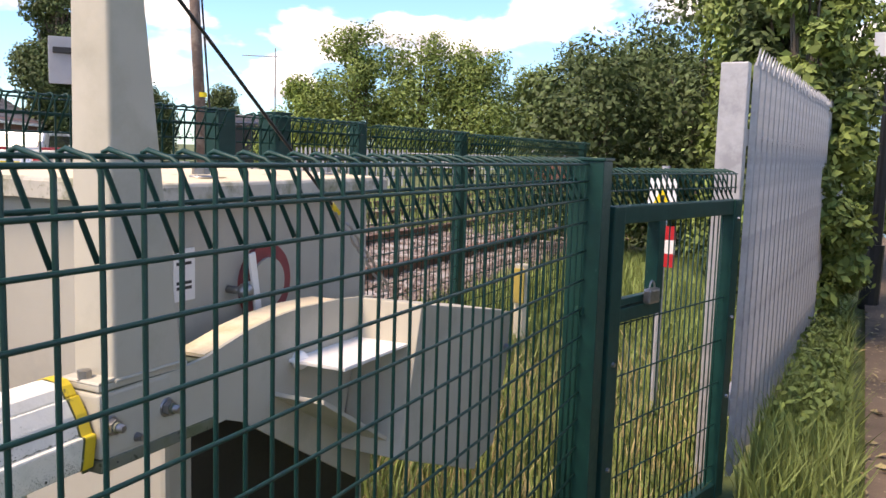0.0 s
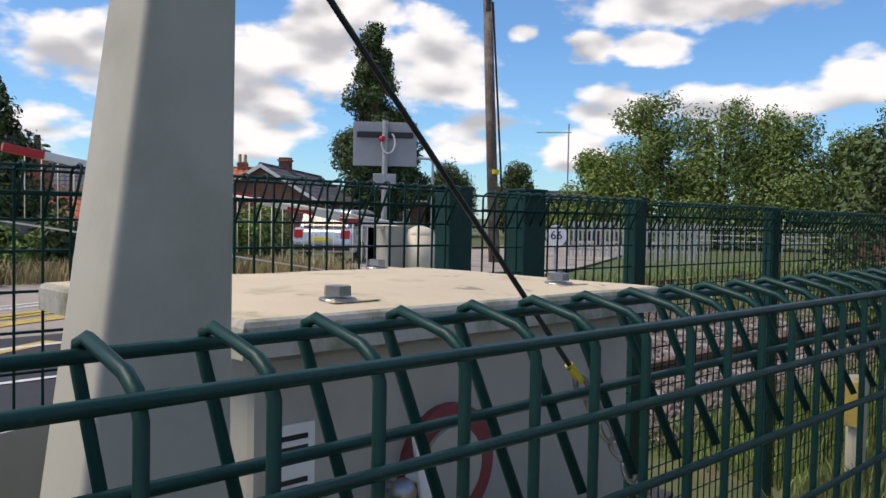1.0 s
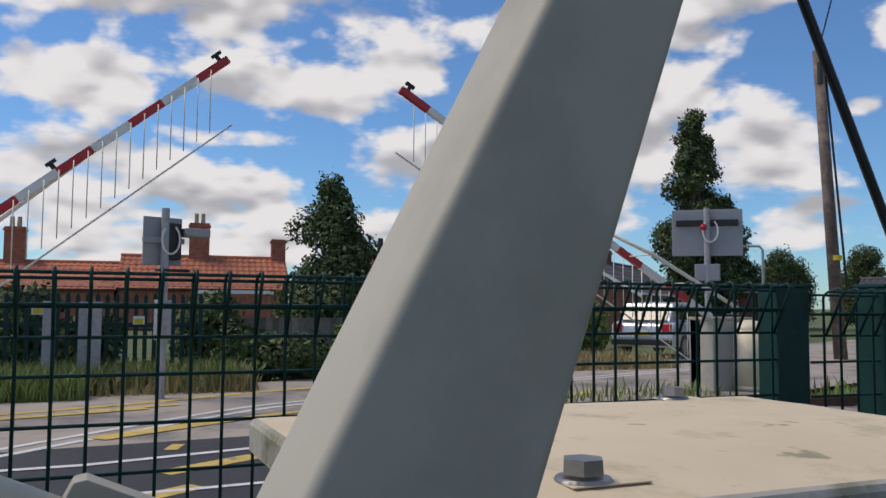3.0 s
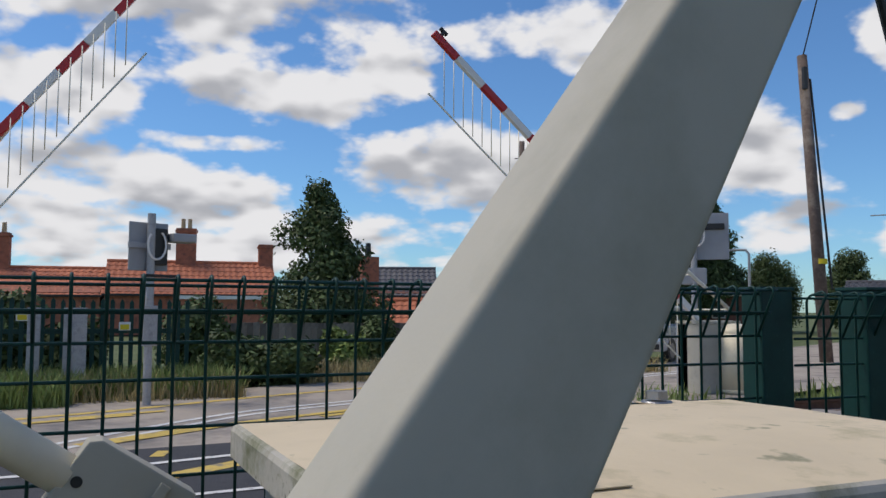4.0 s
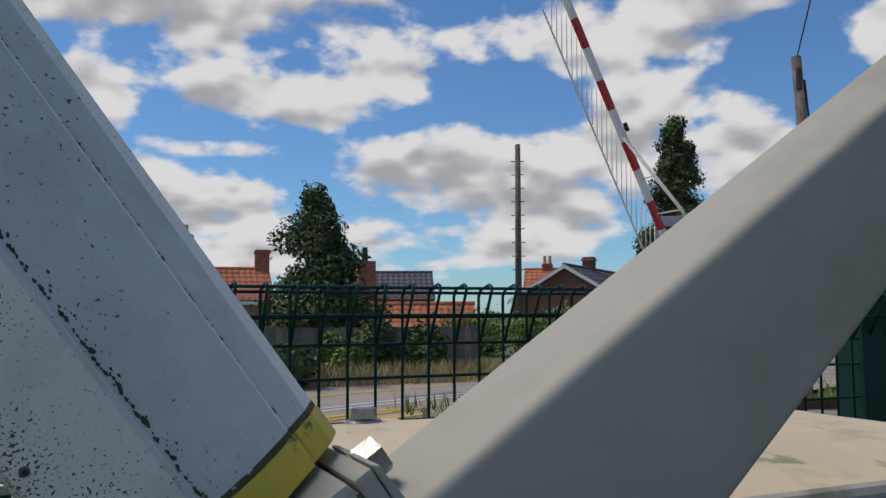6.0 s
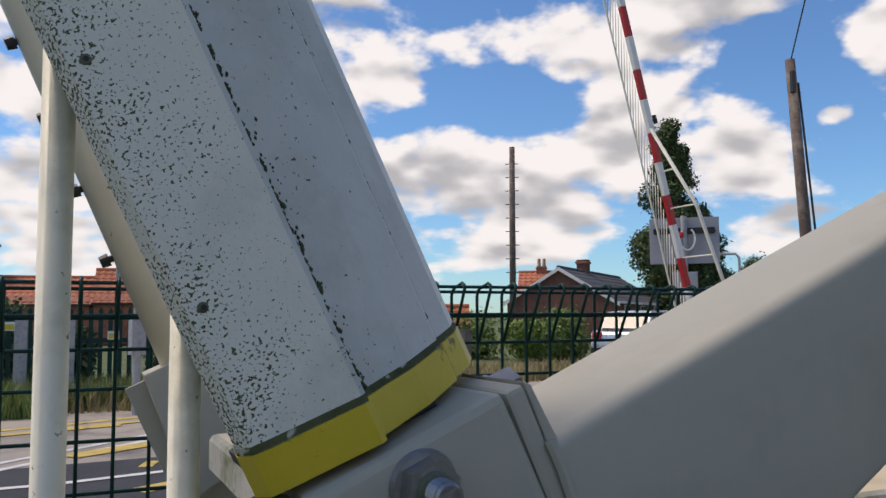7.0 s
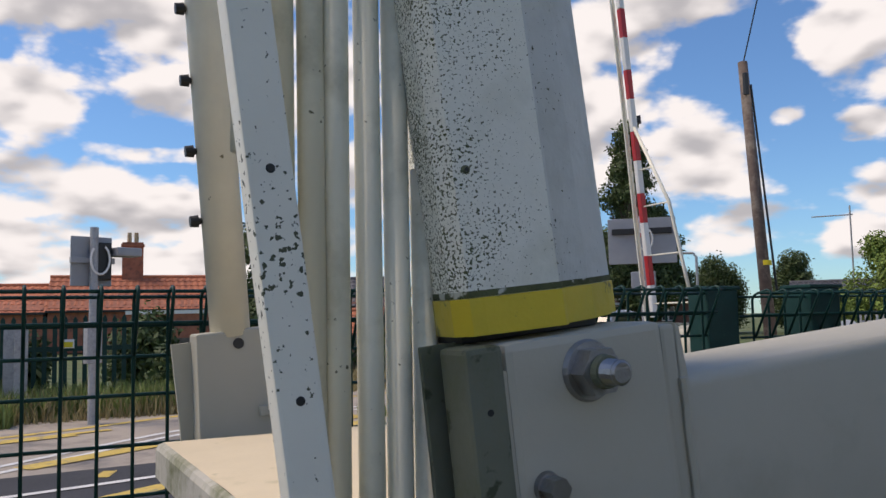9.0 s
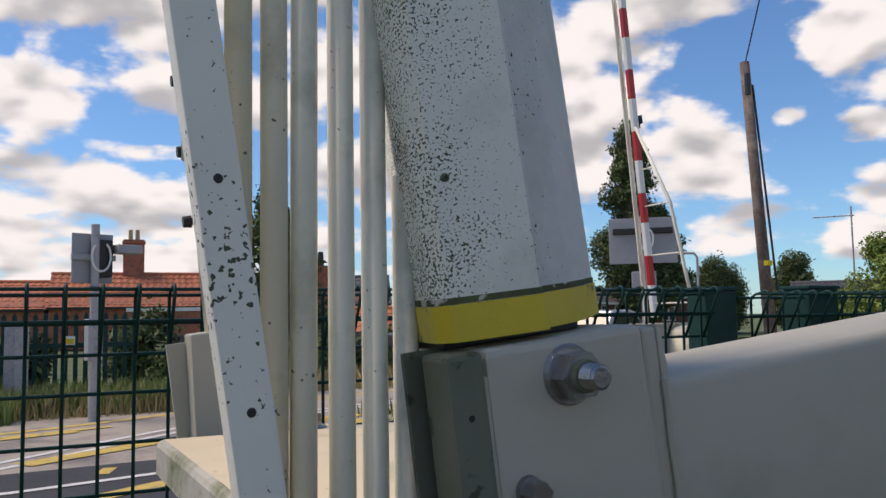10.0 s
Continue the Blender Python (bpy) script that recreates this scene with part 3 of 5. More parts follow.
# ---- roll-top mesh fences ----
def wire_mesh(h, roll, length):
    """One upright of the mesh: up the plane, over the roll and back down to it."""
    bm = B()
    sg = roll
    pts = [(0, 0, -length), (0, 0, -0.012), (sg * 0.004, 0, -0.003), (sg * 0.012, 0, 0.002), (sg * 0.044, 0, 0.010), (sg * 0.051, 0, 0.007), (sg * 0.053, 0, -0.001), (sg * 0.006, 0, -0.092)]
    sweep(bm, pts, 0.0029, 6)
    return mesh_of("upright_wire", bm, "green", True)


def fence_panel(name, x, y0, y1, top, roll, phase, label):
    """Welded mesh along y at x; the roll turns towards +x (1) or -x (-1)."""
    f = tagged(empty(name, (x, 0, 0)), label, "fence", "roll-top fences")
    length = top - GZ - 0.05
    me = wire_mesh(top, roll, length)
    k0, k1 = math.ceil((y0 - phase) / 0.05), math.floor((y1 - phase) / 0.05)
    for k in range(k0, k1 + 1):
        w = new("upright_wire", me)
        w.parent = f
        w.location = (0, phase + 0.05 * k, top)
    cross = [(0.006, -0.004), (0.006, -0.047), (0.006, -0.094)]
    z = -0.152
    while z > -length:
        cross.append((0.006, z))
        z -= 0.075
    bars = [(-roll * a, b) for a, b in cross] + [(roll * 0.047, 0.003), (roll * 0.027, -0.044)]
    for dx, dz in bars:
        bm = B()
        sweep(bm, [(dx, y0, top + dz), (dx, y1, top + dz)], 0.0029, 6)
        part("cross_wire", bm, "green", f, smooth=True)
    return f


def post(name, x, y, top, w=0.08, d=0.06, label="dark green steel fence post with a flat cap", group="fence posts"):
    bm = B()
    box(bm, x - d / 2, x + d / 2, y - w / 2, y + w / 2, GZ - 0.05, top, 0.004)
    p = thing(name, bm, "green", label, "post", group)
    c = B()
    box(c, x - d / 2 - 0.004, x + d / 2 + 0.004, y - w / 2 - 0.004, y + w / 2 + 0.004, top, top + 0.008, 0.002)
    part("cap", c, "green", p)
    return p


fence_panel("mesh_fence", 0.0, -2.3, 1.36, 1.30, -1, 0.0, "dark green roll-top welded mesh fence panel beside the path")
FX, FT = -1.365, 1.432
fence_panel("mesh_fence", FX, -2.6, 1.56, FT, 1, 0.0935, "dark green roll-top welded mesh fence panel beside the road")
fence_panel("mesh_fence", FX, 1.66, 2.48, FT - 0.008, 1, 0.0935, "dark green roll-top welded mesh fence panel beside the tracks")
fence_panel("mesh_fence", FX, 2.56, 3.60, FT - 0.012, 1, 0.0935, "dark green roll-top welded mesh fence panel beside the tracks")
fence_panel("mesh_fence", FX, 3.68, 6.1, FT - 0.02, 1, 0.0935, "dark green roll-top welded mesh fence panel beside the tracks")
post("fence_post", FX - 0.03, 1.606, FT + 0.004, 0.09, 0.06)
post("fence_post", FX - 0.03, 1.92, FT + 0.008, 0.10, 0.08)
post("fence_post", FX - 0.02, 2.52, FT + 0.0, 0.07, 0.05)
post("fence_post", FX - 0.02, 3.64, FT - 0.006, 0.07, 0.05)
post("fence_post", FX - 0.02, 6.12, FT - 0.01, 0.07, 0.05)


def make_gate():
    """A pedestrian gate in line with the near fence, turned a little outwards."""
    g = tagged(empty("mesh_gate", (0.03, 1.47, 0)), "dark green steel gate with mesh infill and a padlock", "gate")
    g.rotation_euler = (0, 0, radians(-16))
    L, top = 0.86, 1.185
    for y in (0.03, L - 0.03):
        bm = B()
        box(bm, -0.025, 0.025, y - 0.03, y + 0.03, GZ + 0.03, top, 0.004)
        part("stile", bm, "green", g)
    for z in (GZ + 0.06, top - 0.025):
        bm = B()
        box(bm, -0.02, 0.02, 0.06, L - 0.06, z - 0.025, z + 0.025, 0.004)
        part("rail_bar", bm, "green", g)
    # lock opening
    for a in ((0.06, 0.30, 0.86, 0.90), (0.27, 0.31, 0.90, top - 0.05)):
        bm = B()
        box(bm, -0.02, 0.02, a[0], a[1], a[2], a[3], 0.003)
        part("lock_frame", bm, "green", g)
    bm = B()
    box(bm, -0.012, 0.012, -0.12, 0.28, 0.905, 0.925, 0.003)
    part("slide_bolt", bm, "green", g)
    bm = B()
    box(bm, 0.02, 0.045, 0.19, 0.25, 0.90, 0.945, 0.008)
    pl = part("padlock", bm, "steel", g, "worn grey padlock")
    bm = B()
    sweep(bm, [(0.032, 0.205 + 0.015 * (1 - math.cos(a)), 0.945 + 0.02 * math.sin(a)) for a in np.linspace(0, math.pi, 7)], 0.003)
    part("shackle", bm, "steel", pl)
    up = B()
    sweep(up, [(0, 0, GZ + 0.07), (0, 0, top)], 0.0025, 6)
    me = mesh_of("gate_wire", up, "green", True)
    up2 = B()
    sweep(up2, [(0, 0, GZ + 0.07), (0, 0, 0.87)], 0.0025, 6)
    me2 = mesh_of("gate_wire", up2, "green", True)
    for i in range(1, 22):
        y = 0.06 + 0.0352 * i
        if y > L - 0.07:
            break
        w = new("gate_wire", me2 if y < 0.28 else me)
        w.parent = g
        w.location = (0, y, 0)
    for z in (0.25, 0.40, 0.55, 0.70, 0.85):
        bm = B()
        sweep(bm, [(0.004, 0.05, z), (0.004, L - 0.05, z)], 0.0025, 6)
        part("gate_cross_wire", bm, "green", g)
    # roll top
    rt = wire_mesh(0, -1, 0.07)
    for i in range(0, 24):
        w = new("roll_wire", rt)
        w.parent = g
        w.location = (0, 0.01 + 0.0365 * i, 1.275)
    for dx, z in ((0, 1.271), (0, 1.225), (-0.047, 1.278)):
        bm = B()
        sweep(bm, [(dx, 0, z), (dx, L, z)], 0.0025, 6)
        part("gate_cross_wire", bm, "green", g)
    for y, z in ((0.83, 1.12), (0.83, 0.78), (0.83, 0.5), (0.03, 0.75), (0.03, 0.45)):
        bm = B()
        tube(bm, (0.024, y, z), (0.032, y, z), 0.008, 0.006, 8)
        part("rivet", bm, "steel", g)


make_gate()
post("gate_post", 0.0, 1.405, 1.305, 0.09, 0.09, "thick dark green gate post holding the mesh panel", "")


def make_palisade():
    """Galvanised palisade fence in line with the gate, seen end on."""
    p = tagged(empty("palisade_fence", (0.262, 2.42, 0)), "galvanised steel palisade fence with spiked pales", "fence")
    p.rotation_euler = (0, 0, radians(-3.9))
    bm = B()
    box(bm, -0.085, 0.01, -0.03, 0.03, GZ, 1.66, 0.005)
    part("end_post", bm, "galv", p)
    pale = B()
    prof = [(-0.033, 0.0), (-0.018, 0.02), (0, 0.012), (0.018, 0.02), (0.033, 0.0), (0.018, 0.014), (0, 0.006), (-0.018, 0.014)]
    prism(pale, [(b, a) for a, b in prof], "z", GZ + 0.03, 1.66)
    for a in (-0.022, 0, 0.022):
        tube(pale, (0.01, a, 1.66), (0.012 + 0.01 * abs(a) / 0.022, a * 1.5, 1.72), 0.010, 0.001, 5)
    me = mesh_of("pale", pale, "galv")
    for i in range(34):
        ob = new("pale", me)
        ob.parent = p
        ob.location = (0.010, 0.10 + 0.135 * i, rnd.uniform(-0.005, 0.005))
    for z in (0.4, 1.4):
        bm = B()
        prism(bm, [(0.003, z - 0.03), (0.009, z - 0.03), (0.009, z + 0.03), (-0.035, z + 0.03), (-0.035, z + 0.024), (0.003, z + 0.024)], "y", 0.0, 4.7)
        part("fence_rail", bm, "galv", p)
    for i in range(1, 12):
        bm = B()
        tube(bm, (0.020, 0.10 + 0.135 * i, 1.4), (0.033, 0.10 + 0.135 * i, 1.4), 0.011, 0.007, 8)
        part("bolt_head", bm, "galv", p)


make_palisade()

# ---- the barrier machine beside the fence ----
PIVOT = Vector((-0.79, 0.5665, 0.9327))


def hex_bolt(bm, p, axis, r, h, washer=True):
    """A hexagon head on a washer, drawn along an axis."""
    d = Vector(axis).normalized()
    p = Vector(p)
    if washer:
        tube(bm, p, p + d * h * 0.18, r * 1.22, r * 1.22, 20)
    tube(bm, p + d * h * 0.18, p + d * h, r * 1.12, r * 1.08, 6)
    return bm


def make_machine():
    t = tagged(empty("barrier_machine", (-0.78, 0.79, GZ)), "grey steel barrier machine cabinet with a weathered bolted lid", "barrier machine")
    bm = B()
    box(bm, -0.255, 0.255, -0.37, 0.365, 0.0, 1.105, 0.012)
    part("cabinet", bm, "cabinet", t)
    bm = B()
    box(bm, -0.30, 0.30, -0.43, 0.43, -0.02, 0.03, 0.006)
    part("base_plate", bm, "cabinet", t)
    # lid: shallow dome with a turned-down edge
    lid = B()
    hx, hy = 0.290, 0.405
    n = 14
    grid = []
    for i in range(n + 1):
        row = []
        for j in range(n + 1):
            u, v = -1 + 2 * i / n, -1 + 2 * j / n
            z = 1.146 + 0.016 * (1 - max(abs(u), abs(v)) ** 2.2) + 0.0015 * noise.noise((u * 3, v * 3, 1))
            row.append(lid.verts.new((u * (hx - 0.008), v * (hy - 0.008), z)))
        grid.append(row)
    for i in range(n):
        for j in range(n):
            lid.faces.new((grid[i][j], grid[i + 1][j], grid[i + 1][j + 1], grid[i][j + 1]))
    l = part("lid", lid, "lid", t, "weathered tan lid", smooth=True)
    rim = B()
    pts = [(hx - 0.008, 1.146), (hx - 0.003, 1.1435), (hx, 1.138), (hx, 1.105), (hx - 0.006, 1.105)]
    loops = []
    for off, z in pts:
        dx = off - hx
        loops.append([rim.verts.new((sx * (hx + dx), sy * (hy + dx), z)) for sx, sy in ((-1, -1), (1, -1), (1, 1), (-1, 1))])
    for a, b in zip(loops, loops[1:]):
        for k in range(4):
            rim.faces.new((a[k], b[k], b[(k + 1) % 4], a[(k + 1) % 4]))
    bmesh.ops.recalc_face_normals(rim, faces=rim.faces)
    part("lid_rim", rim, "lid_edge", t, "mossy turned-down lid edge")
    for x, y in ((0.225, -0.235), (0.215, 0.215), (-0.235, -0.235), (-0.235, 0.215)):
        bm = B()
        box(bm, x - 0.022, x + 0.022, y - 0.022, y + 0.05, 1.1520, 1.1532, 0.0003)
        part("lid_plate", bm, "lid", t)
        bm = B()
        tube(bm, (x, y, 1.1535), (x, y, 1.1560), 0.0235, 0.0220, 24)
        hex_bolt(bm, (x, y, 1.1560), (0, 0, 1), 0.0160, 0.0145, False)
        part("lid_bolt", bm, "steel", t)
    # position indicator on the side that faces the path
    bm = B()
    tube(bm, (0.255, -0.075, 0.925), (0.266, -0.075, 0.925), 0.085, 0.085, 32)
    dial = part("indicator_disc", bm, "dull_red", t, "faded red indicator disc")
    bm = B()
    tube(bm, (0.266, -0.075, 0.925), (0.272, -0.075, 0.925), 0.055, 0.055, 28)
    part("hub", bm, "cabinet", dial)
    bm = B()
    box(bm, 0.285, 0.292, -0.155, -0.135, 0.86, 1.00, 0.002, m=Matrix.Translation((0, -0.145, 0.93)) @ Matrix.Rotation(radians(10), 4, "X") @ Matrix.Translation((0, 0.145, -0.93)))
    tube(bm, (0.26, -0.148, 0.93), (0.29, -0.148, 0.93), 0.008)
    part("pointer", bm, "white_refl", t, "white pointer blade")
    bm = B()
    ball(bm, (0.30, -0.19, 0.925), 0.017, 16)
    tube(bm, (0.25, -0.19, 0.925), (0.30, -0.19, 0.925), 0.008)
    part("knob", bm, "steel", t, "polished steel ball knob", smooth=True)
    # closed black sheet; its colour stands for the unlit inside of the opening
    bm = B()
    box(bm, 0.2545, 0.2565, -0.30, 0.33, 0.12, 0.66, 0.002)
    part("opening_shade_sheet", bm, "black", t, "black sheet for the dark inside of an access opening")
    # label plate with unreadable print
    bm = B()
    box(bm, 0.255, 0.258, -0.345, -0.29, 0.92, 1.02)
    lab = part("label_plate", bm, "frame_white", t, "small white label plate with faded print")
    for z in (1.005, 0.992, 0.955, 0.945):
        bm = B()
        box(bm, 0.2582, 0.2588, -0.34, -0.30, z - 0.003, z + 0.003)
        part("print_bar", bm, "black", lab)
    return t


make_machine()


# ---- lifting arm: side plates, masts, tubes, skirt; keyed about its pivot ----
SKIRT_H, SKIRT_NEAR = 0.79, 0.733
PICKETS, RAILS = [], []


def plate_outline():
    return [(-0.436, -0.101), (-0.436, 0.016), (-0.27, 0.020), (-0.215, 0.026), (-0.17, 0.037), (-0.10, 0.053), (-0.023, 0.063), (0.06, 0.068), (0.195, 0.064),
            (0.34, 0.052), (0.34, -0.38), (0.28, -0.362), (0.08, -0.24), (-0.12, -0.117), (-0.17, -0.098), (-0.24, -0.101), (-0.32, -0.099)]


DROOP = math.tan(radians(1.75))
PIN_Y, PIN_STEP, PIN_Z = 0.535, 0.105, -0.086
# outer half of the boom's moulded section (x, z): flat lower face, set-back upper face, narrow crowned top
BOOM_SECTION = [(0.300, -0.052), (0.318, -0.068), (0.385, -0.0915), (0.408, -0.0945), (0.4195, -0.090), (0.4215, -0.083), (0.4275, -0.0420), (0.4262, -0.0395),
                (0.4195, -0.0392), (0.4180, -0.0365), (0.4085, -0.010), (0.3945, 0.0115), (0.3925, 0.0125), (0.3895, 0.0115), (0.3890, 0.0145), (0.3800, 0.0270), (0.3700, 0.0335),
                (0.345, 0.0350), (0.330, 0.0305), (0.316, 0.0185), (0.303, -0.008), (0.298, -0.042)]


def boom_loft(ys, grow=0.0):
    """The boom's section drawn along its drooping axis; grow lifts it off for wraps."""
    bm = B()
    cx, cz = 0.362, -0.042
    rings = []
    for y in ys:
        dz = -(-y - 0.456) * DROOP
        ring = []
        for x, z in BOOM_SECTION:
            d = Vector((x - cx, z - cz))
            d = d * (1 + grow / d.length)
            ring.append(bm.verts.new((cx + d.x, y, cz + d.y + dz)))
        rings.append(ring)
    m = len(rings[0])
    for p, q in zip(rings, rings[1:]):
        for k in range(m):
            bm.faces.new((p[k], p[(k + 1) % m], q[(k + 1) % m], q[k]))
    bm.faces.new(rings[0]), bm.faces.new(rings[-1])
    bmesh.ops.recalc_face_normals(bm, faces=bm.faces)
    return bm


def near_boom(arm):
    """The boom that carries the skirt: moulded tube with tape, grime and the skirt's pivot screws."""
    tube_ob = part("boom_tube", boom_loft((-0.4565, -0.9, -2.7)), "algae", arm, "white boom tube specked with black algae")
    # faces turned outwards and up take the greyer copy, their shade in its colour
    tube_ob.data.materials.append(M["grp_shaded_specked"])
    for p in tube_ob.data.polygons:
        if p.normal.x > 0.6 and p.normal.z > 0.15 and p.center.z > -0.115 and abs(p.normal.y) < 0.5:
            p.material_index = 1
    # black filler: the shade of the gap before the socket is its colour
    bm = B()
    box(bm, 0.312, 0.403, -0.4562, -0.4492, -0.088, -0.004, 0.0008)
    part("gap_shade_block", bm, "black", arm, "black block painting the dark gap between tape and socket")
    part("tape_band", boom_loft((-0.4535, -0.4575, -0.463, -0.4675, -0.4720), 0.0013), "yellow", arm, "scuffed yellow tape band")
    bm = boom_loft((-0.4722, -0.4755), 0.0005)
    part("grime_line", bm, "moss", arm, "dark line of algae above the tape")
    # moss lodged along the two seams
    r = random.Random(17)
    for x, z, dx, dz, n in ((0.4186, -0.0376, -0.30, 0.95, 620), (0.3915, 0.0127, 0.5, -0.86, 300)):
        vs, fs = [], []
        for i in range(n):
            y = -0.476 - 0.85 * r.random()
            off = abs(r.gauss(0, 0.0030)) if r.random() < 0.45 else abs(r.gauss(0, 0.0008))
            q = r.uniform(0.0004, 0.0012) * (1.0 if off < 0.002 else 0.6)
            c = Vector((x + dx * off, y, z + dz * off - (-y - 0.456) * DROOP))
            o = len(vs)
            for k in ((q, 0, 0), (-q, 0, 0), (0, q * r.uniform(1, 2.6), 0), (0, -q * r.uniform(1, 2.6), 0), (0, 0, q), (0, 0, -q)):
                vs.append(tuple(c + Vector(k)))
            fs += [(o + e, o + f, o + g) for e, f, g in ((0, 2, 4), (2, 1, 4), (1, 3, 4), (3, 0, 4), (2, 0, 5), (1, 2, 5), (3, 1, 5), (0, 3, 5))]
        raw("seam_moss", vs, fs, "moss_dark", arm, "dark moss along the boom's seam")
    for i in range(12):
        y = -(PIN_Y + PIN_STEP * i)
        z = PIN_Z - (PIN_STEP * i) * DROOP
        bm = B()
        tube(bm, (0.4200, y, z), (0.4222, y, z), 0.0026, 0.0020, 14)
        sc = part("pivot_screw", bm, "grey_dirty_shaded", arm, "grimy pivot screw of a skirt bar")
        bm = B()
        tube(bm, (0.4221, y, z), (0.4226, y, z), 0.0011, 0.0011, 10)
        part("socket_hole", bm, "black", sc)


def second_tube(arm, s, x0, x1, r, z=-0.023, studs=6, knee=2.0, meet=3.3):
    """The round stay tube on the other side: nearly straight to a knee, then in to the boom."""
    def at(y):
        f = min(1.0, (y - 0.44) / (knee - 0.44))
        return x0 + (x1 - x0) * 0.28 * f if y <= knee else x0 + (x1 - x0) * (0.28 + 0.72 * (y - knee) / (meet - knee))
    ys = [0.442, 1.0, 1.5, knee - 0.06, knee, knee + 0.06, meet]
    bm = B()
    sweep(bm, [(at(y), -y, z - (y - 0.44) * DROOP * 0.3) for y in ys], r, 24)
    part("stay_tube", bm, "white_clean", arm, "round white stay tube", smooth=True)
    for i in range(studs):
        y = 0.60 + 0.094 * i
        bm = B()
        tube(bm, (at(y), -y, z - r + 0.003), (at(y), -y, z - r - 0.010), 0.0045, 0.0045, 8)
        tube(bm, (at(y), -y, z - r - 0.006), (at(y), -y, z - r - 0.017), 0.0085, 0.0075, 12)
        part("stud", bm, "rubber", arm, "black rubber stud")


def side_frame(arm, s):
    """Plate with counterweight, mast, socket and fixings on one side (s = 1 or -1) of the machine."""
    def span(a, b):
        return min(s * a, s * b), max(s * a, s * b)
    bm = B()
    prism(bm, plate_outline(), "x", *span(0.422, 0.43))
    part("side_plate", bm, "grey", arm, "flat grey painted steel side plate")
    if s < 0:
        # open folded bracket that holds the stay tube
        bm = B()
        prism(bm, [(-0.447, -0.074), (-0.447, 0.030), (-0.434, 0.040), (-0.29, 0.046), (-0.27, -0.084)], "x", *span(0.38, 0.4315), 0.003)
        part("tube_socket", bm, "grey", arm, "grey folded steel bracket")
        bm = B()
        tube(bm, (-0.3795, -0.4285, -0.019), (-0.3785, -0.4285, -0.019), 0.0075, 0.0075, 16)
        part("bolt_hole", bm, "black", arm)
        bm = B()
        box(bm, -0.378, -0.372, -0.34, -0.325, 0.0, 0.036, 0.002)
        part("bracket_tab", bm, "grey", arm)
        return second_tube(arm, s, -0.405, 0.33, 0.0275)
    # box bracket at the tube's end
    bm = B()
    box(bm, 0.33, 0.4315, -0.449, -0.306, -0.0815, 0.0165, 0.0045)
    part("tube_socket", bm, "grey", arm)
    bm = B()
    box(bm, 0.335, 0.427, -0.446, -0.262, 0.0190, 0.0295, 0.0025)
    part("mast_foot", bm, "grey", arm)
    bm = B()
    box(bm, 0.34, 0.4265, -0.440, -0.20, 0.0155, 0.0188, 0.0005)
    part("shim_plate", bm, "grey_dirty_shaded", arm)
    # folded strip with algae under the socket; behind it a strip coloured as the channel's shade
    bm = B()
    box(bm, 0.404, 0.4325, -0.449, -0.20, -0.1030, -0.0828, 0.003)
    part("edge_strip", bm, "grey_dirty_shaded", arm, "grey strip stained green with algae")
    bm = B()
    tube(bm, (0.4323, -0.418, -0.0930), (0.4328, -0.418, -0.0930), 0.0017, 0.0017, 10)
    part("rivet_hole", bm, "black", arm)
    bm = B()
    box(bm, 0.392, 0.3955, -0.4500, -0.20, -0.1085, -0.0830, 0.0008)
    part("channel_shade_strip", bm, "grey_dirty_shaded", arm, "dark strip painting the shade inside the channel")
    # tapered mast
    bm = B()
    rings = []
    for z, w0, w1, d in ((0.0297, -0.4175, -0.274, 0.086), (0.70, -0.4175, -0.359, 0.078), (0.71, -0.414, -0.363, 0.074)):
        xa, xb = 0.428, 0.428 - d
        rings.append([bm.verts.new(v) for v in ((xa, w0, z), (xa, w1, z), (xb, w1, z), (xb, w0, z))])
    for p, q in zip(rings, rings[1:]):
        for k in range(4):
            bm.faces.new((p[k], p[(k + 1) % 4], q[(k + 1) % 4], q[k]))
    bm.faces.new(rings[0]), bm.faces.new(rings[-1])
    bmesh.ops.recalc_face_normals(bm, faces=bm.faces)
    upright = [e for e in bm.edges if abs(e.verts[0].co.z - e.verts[1].co.z) > 0.3]
    bmesh.ops.bevel(bm, geom=upright, offset=0.008, segments=5, affect="EDGES", profile=0.5)
    ob = part("mast", bm, "grey", arm, "tapered grey box-section mast", smooth=True)
    ob.data.set_sharp_from_angle(angle=radians(40))
    # weld bead round the mast's foot
    bm = B()
    sweep(bm, [(0.4285, -0.4165 + 0.0145 * i, 0.0302 + 0.0006 * math.sin(i * 2.1)) for i in range(11)], 0.0026, 6)
    part("weld_bead", bm, "grey", arm)
    # worn fold between socket and mast
    bm = B()
    prism(bm, [(-0.447, 0.0300), (-0.402, 0.0300), (-0.4095, 0.0345), (-0.416, 0.036), (-0.430, 0.0345), (-0.444, 0.0335)], "x", 0.36, 0.4268, 0.0015)
    part("lug", bm, "grey", arm)
    # bolts
    for y, z, r in ((-0.4296, -0.0340, 0.0130), (-0.378, -0.066, 0.0062), (-0.315, -0.036, 0.0130)):
        bm = B()
        x = 0.4318 if y < -0.31 else 0.431
        tube(bm, (x, y, z), (x + 0.0028, y, z), r * 1.22, r * 1.12, 28)
        tube(bm, (x + 0.0028, y, z), (x + 0.0125, y, z), r * 1.0, r * 0.97, 6)
        bolt = part("fixing_bolt", bm, "steel", arm, "steel bolt with washer and lock nut")
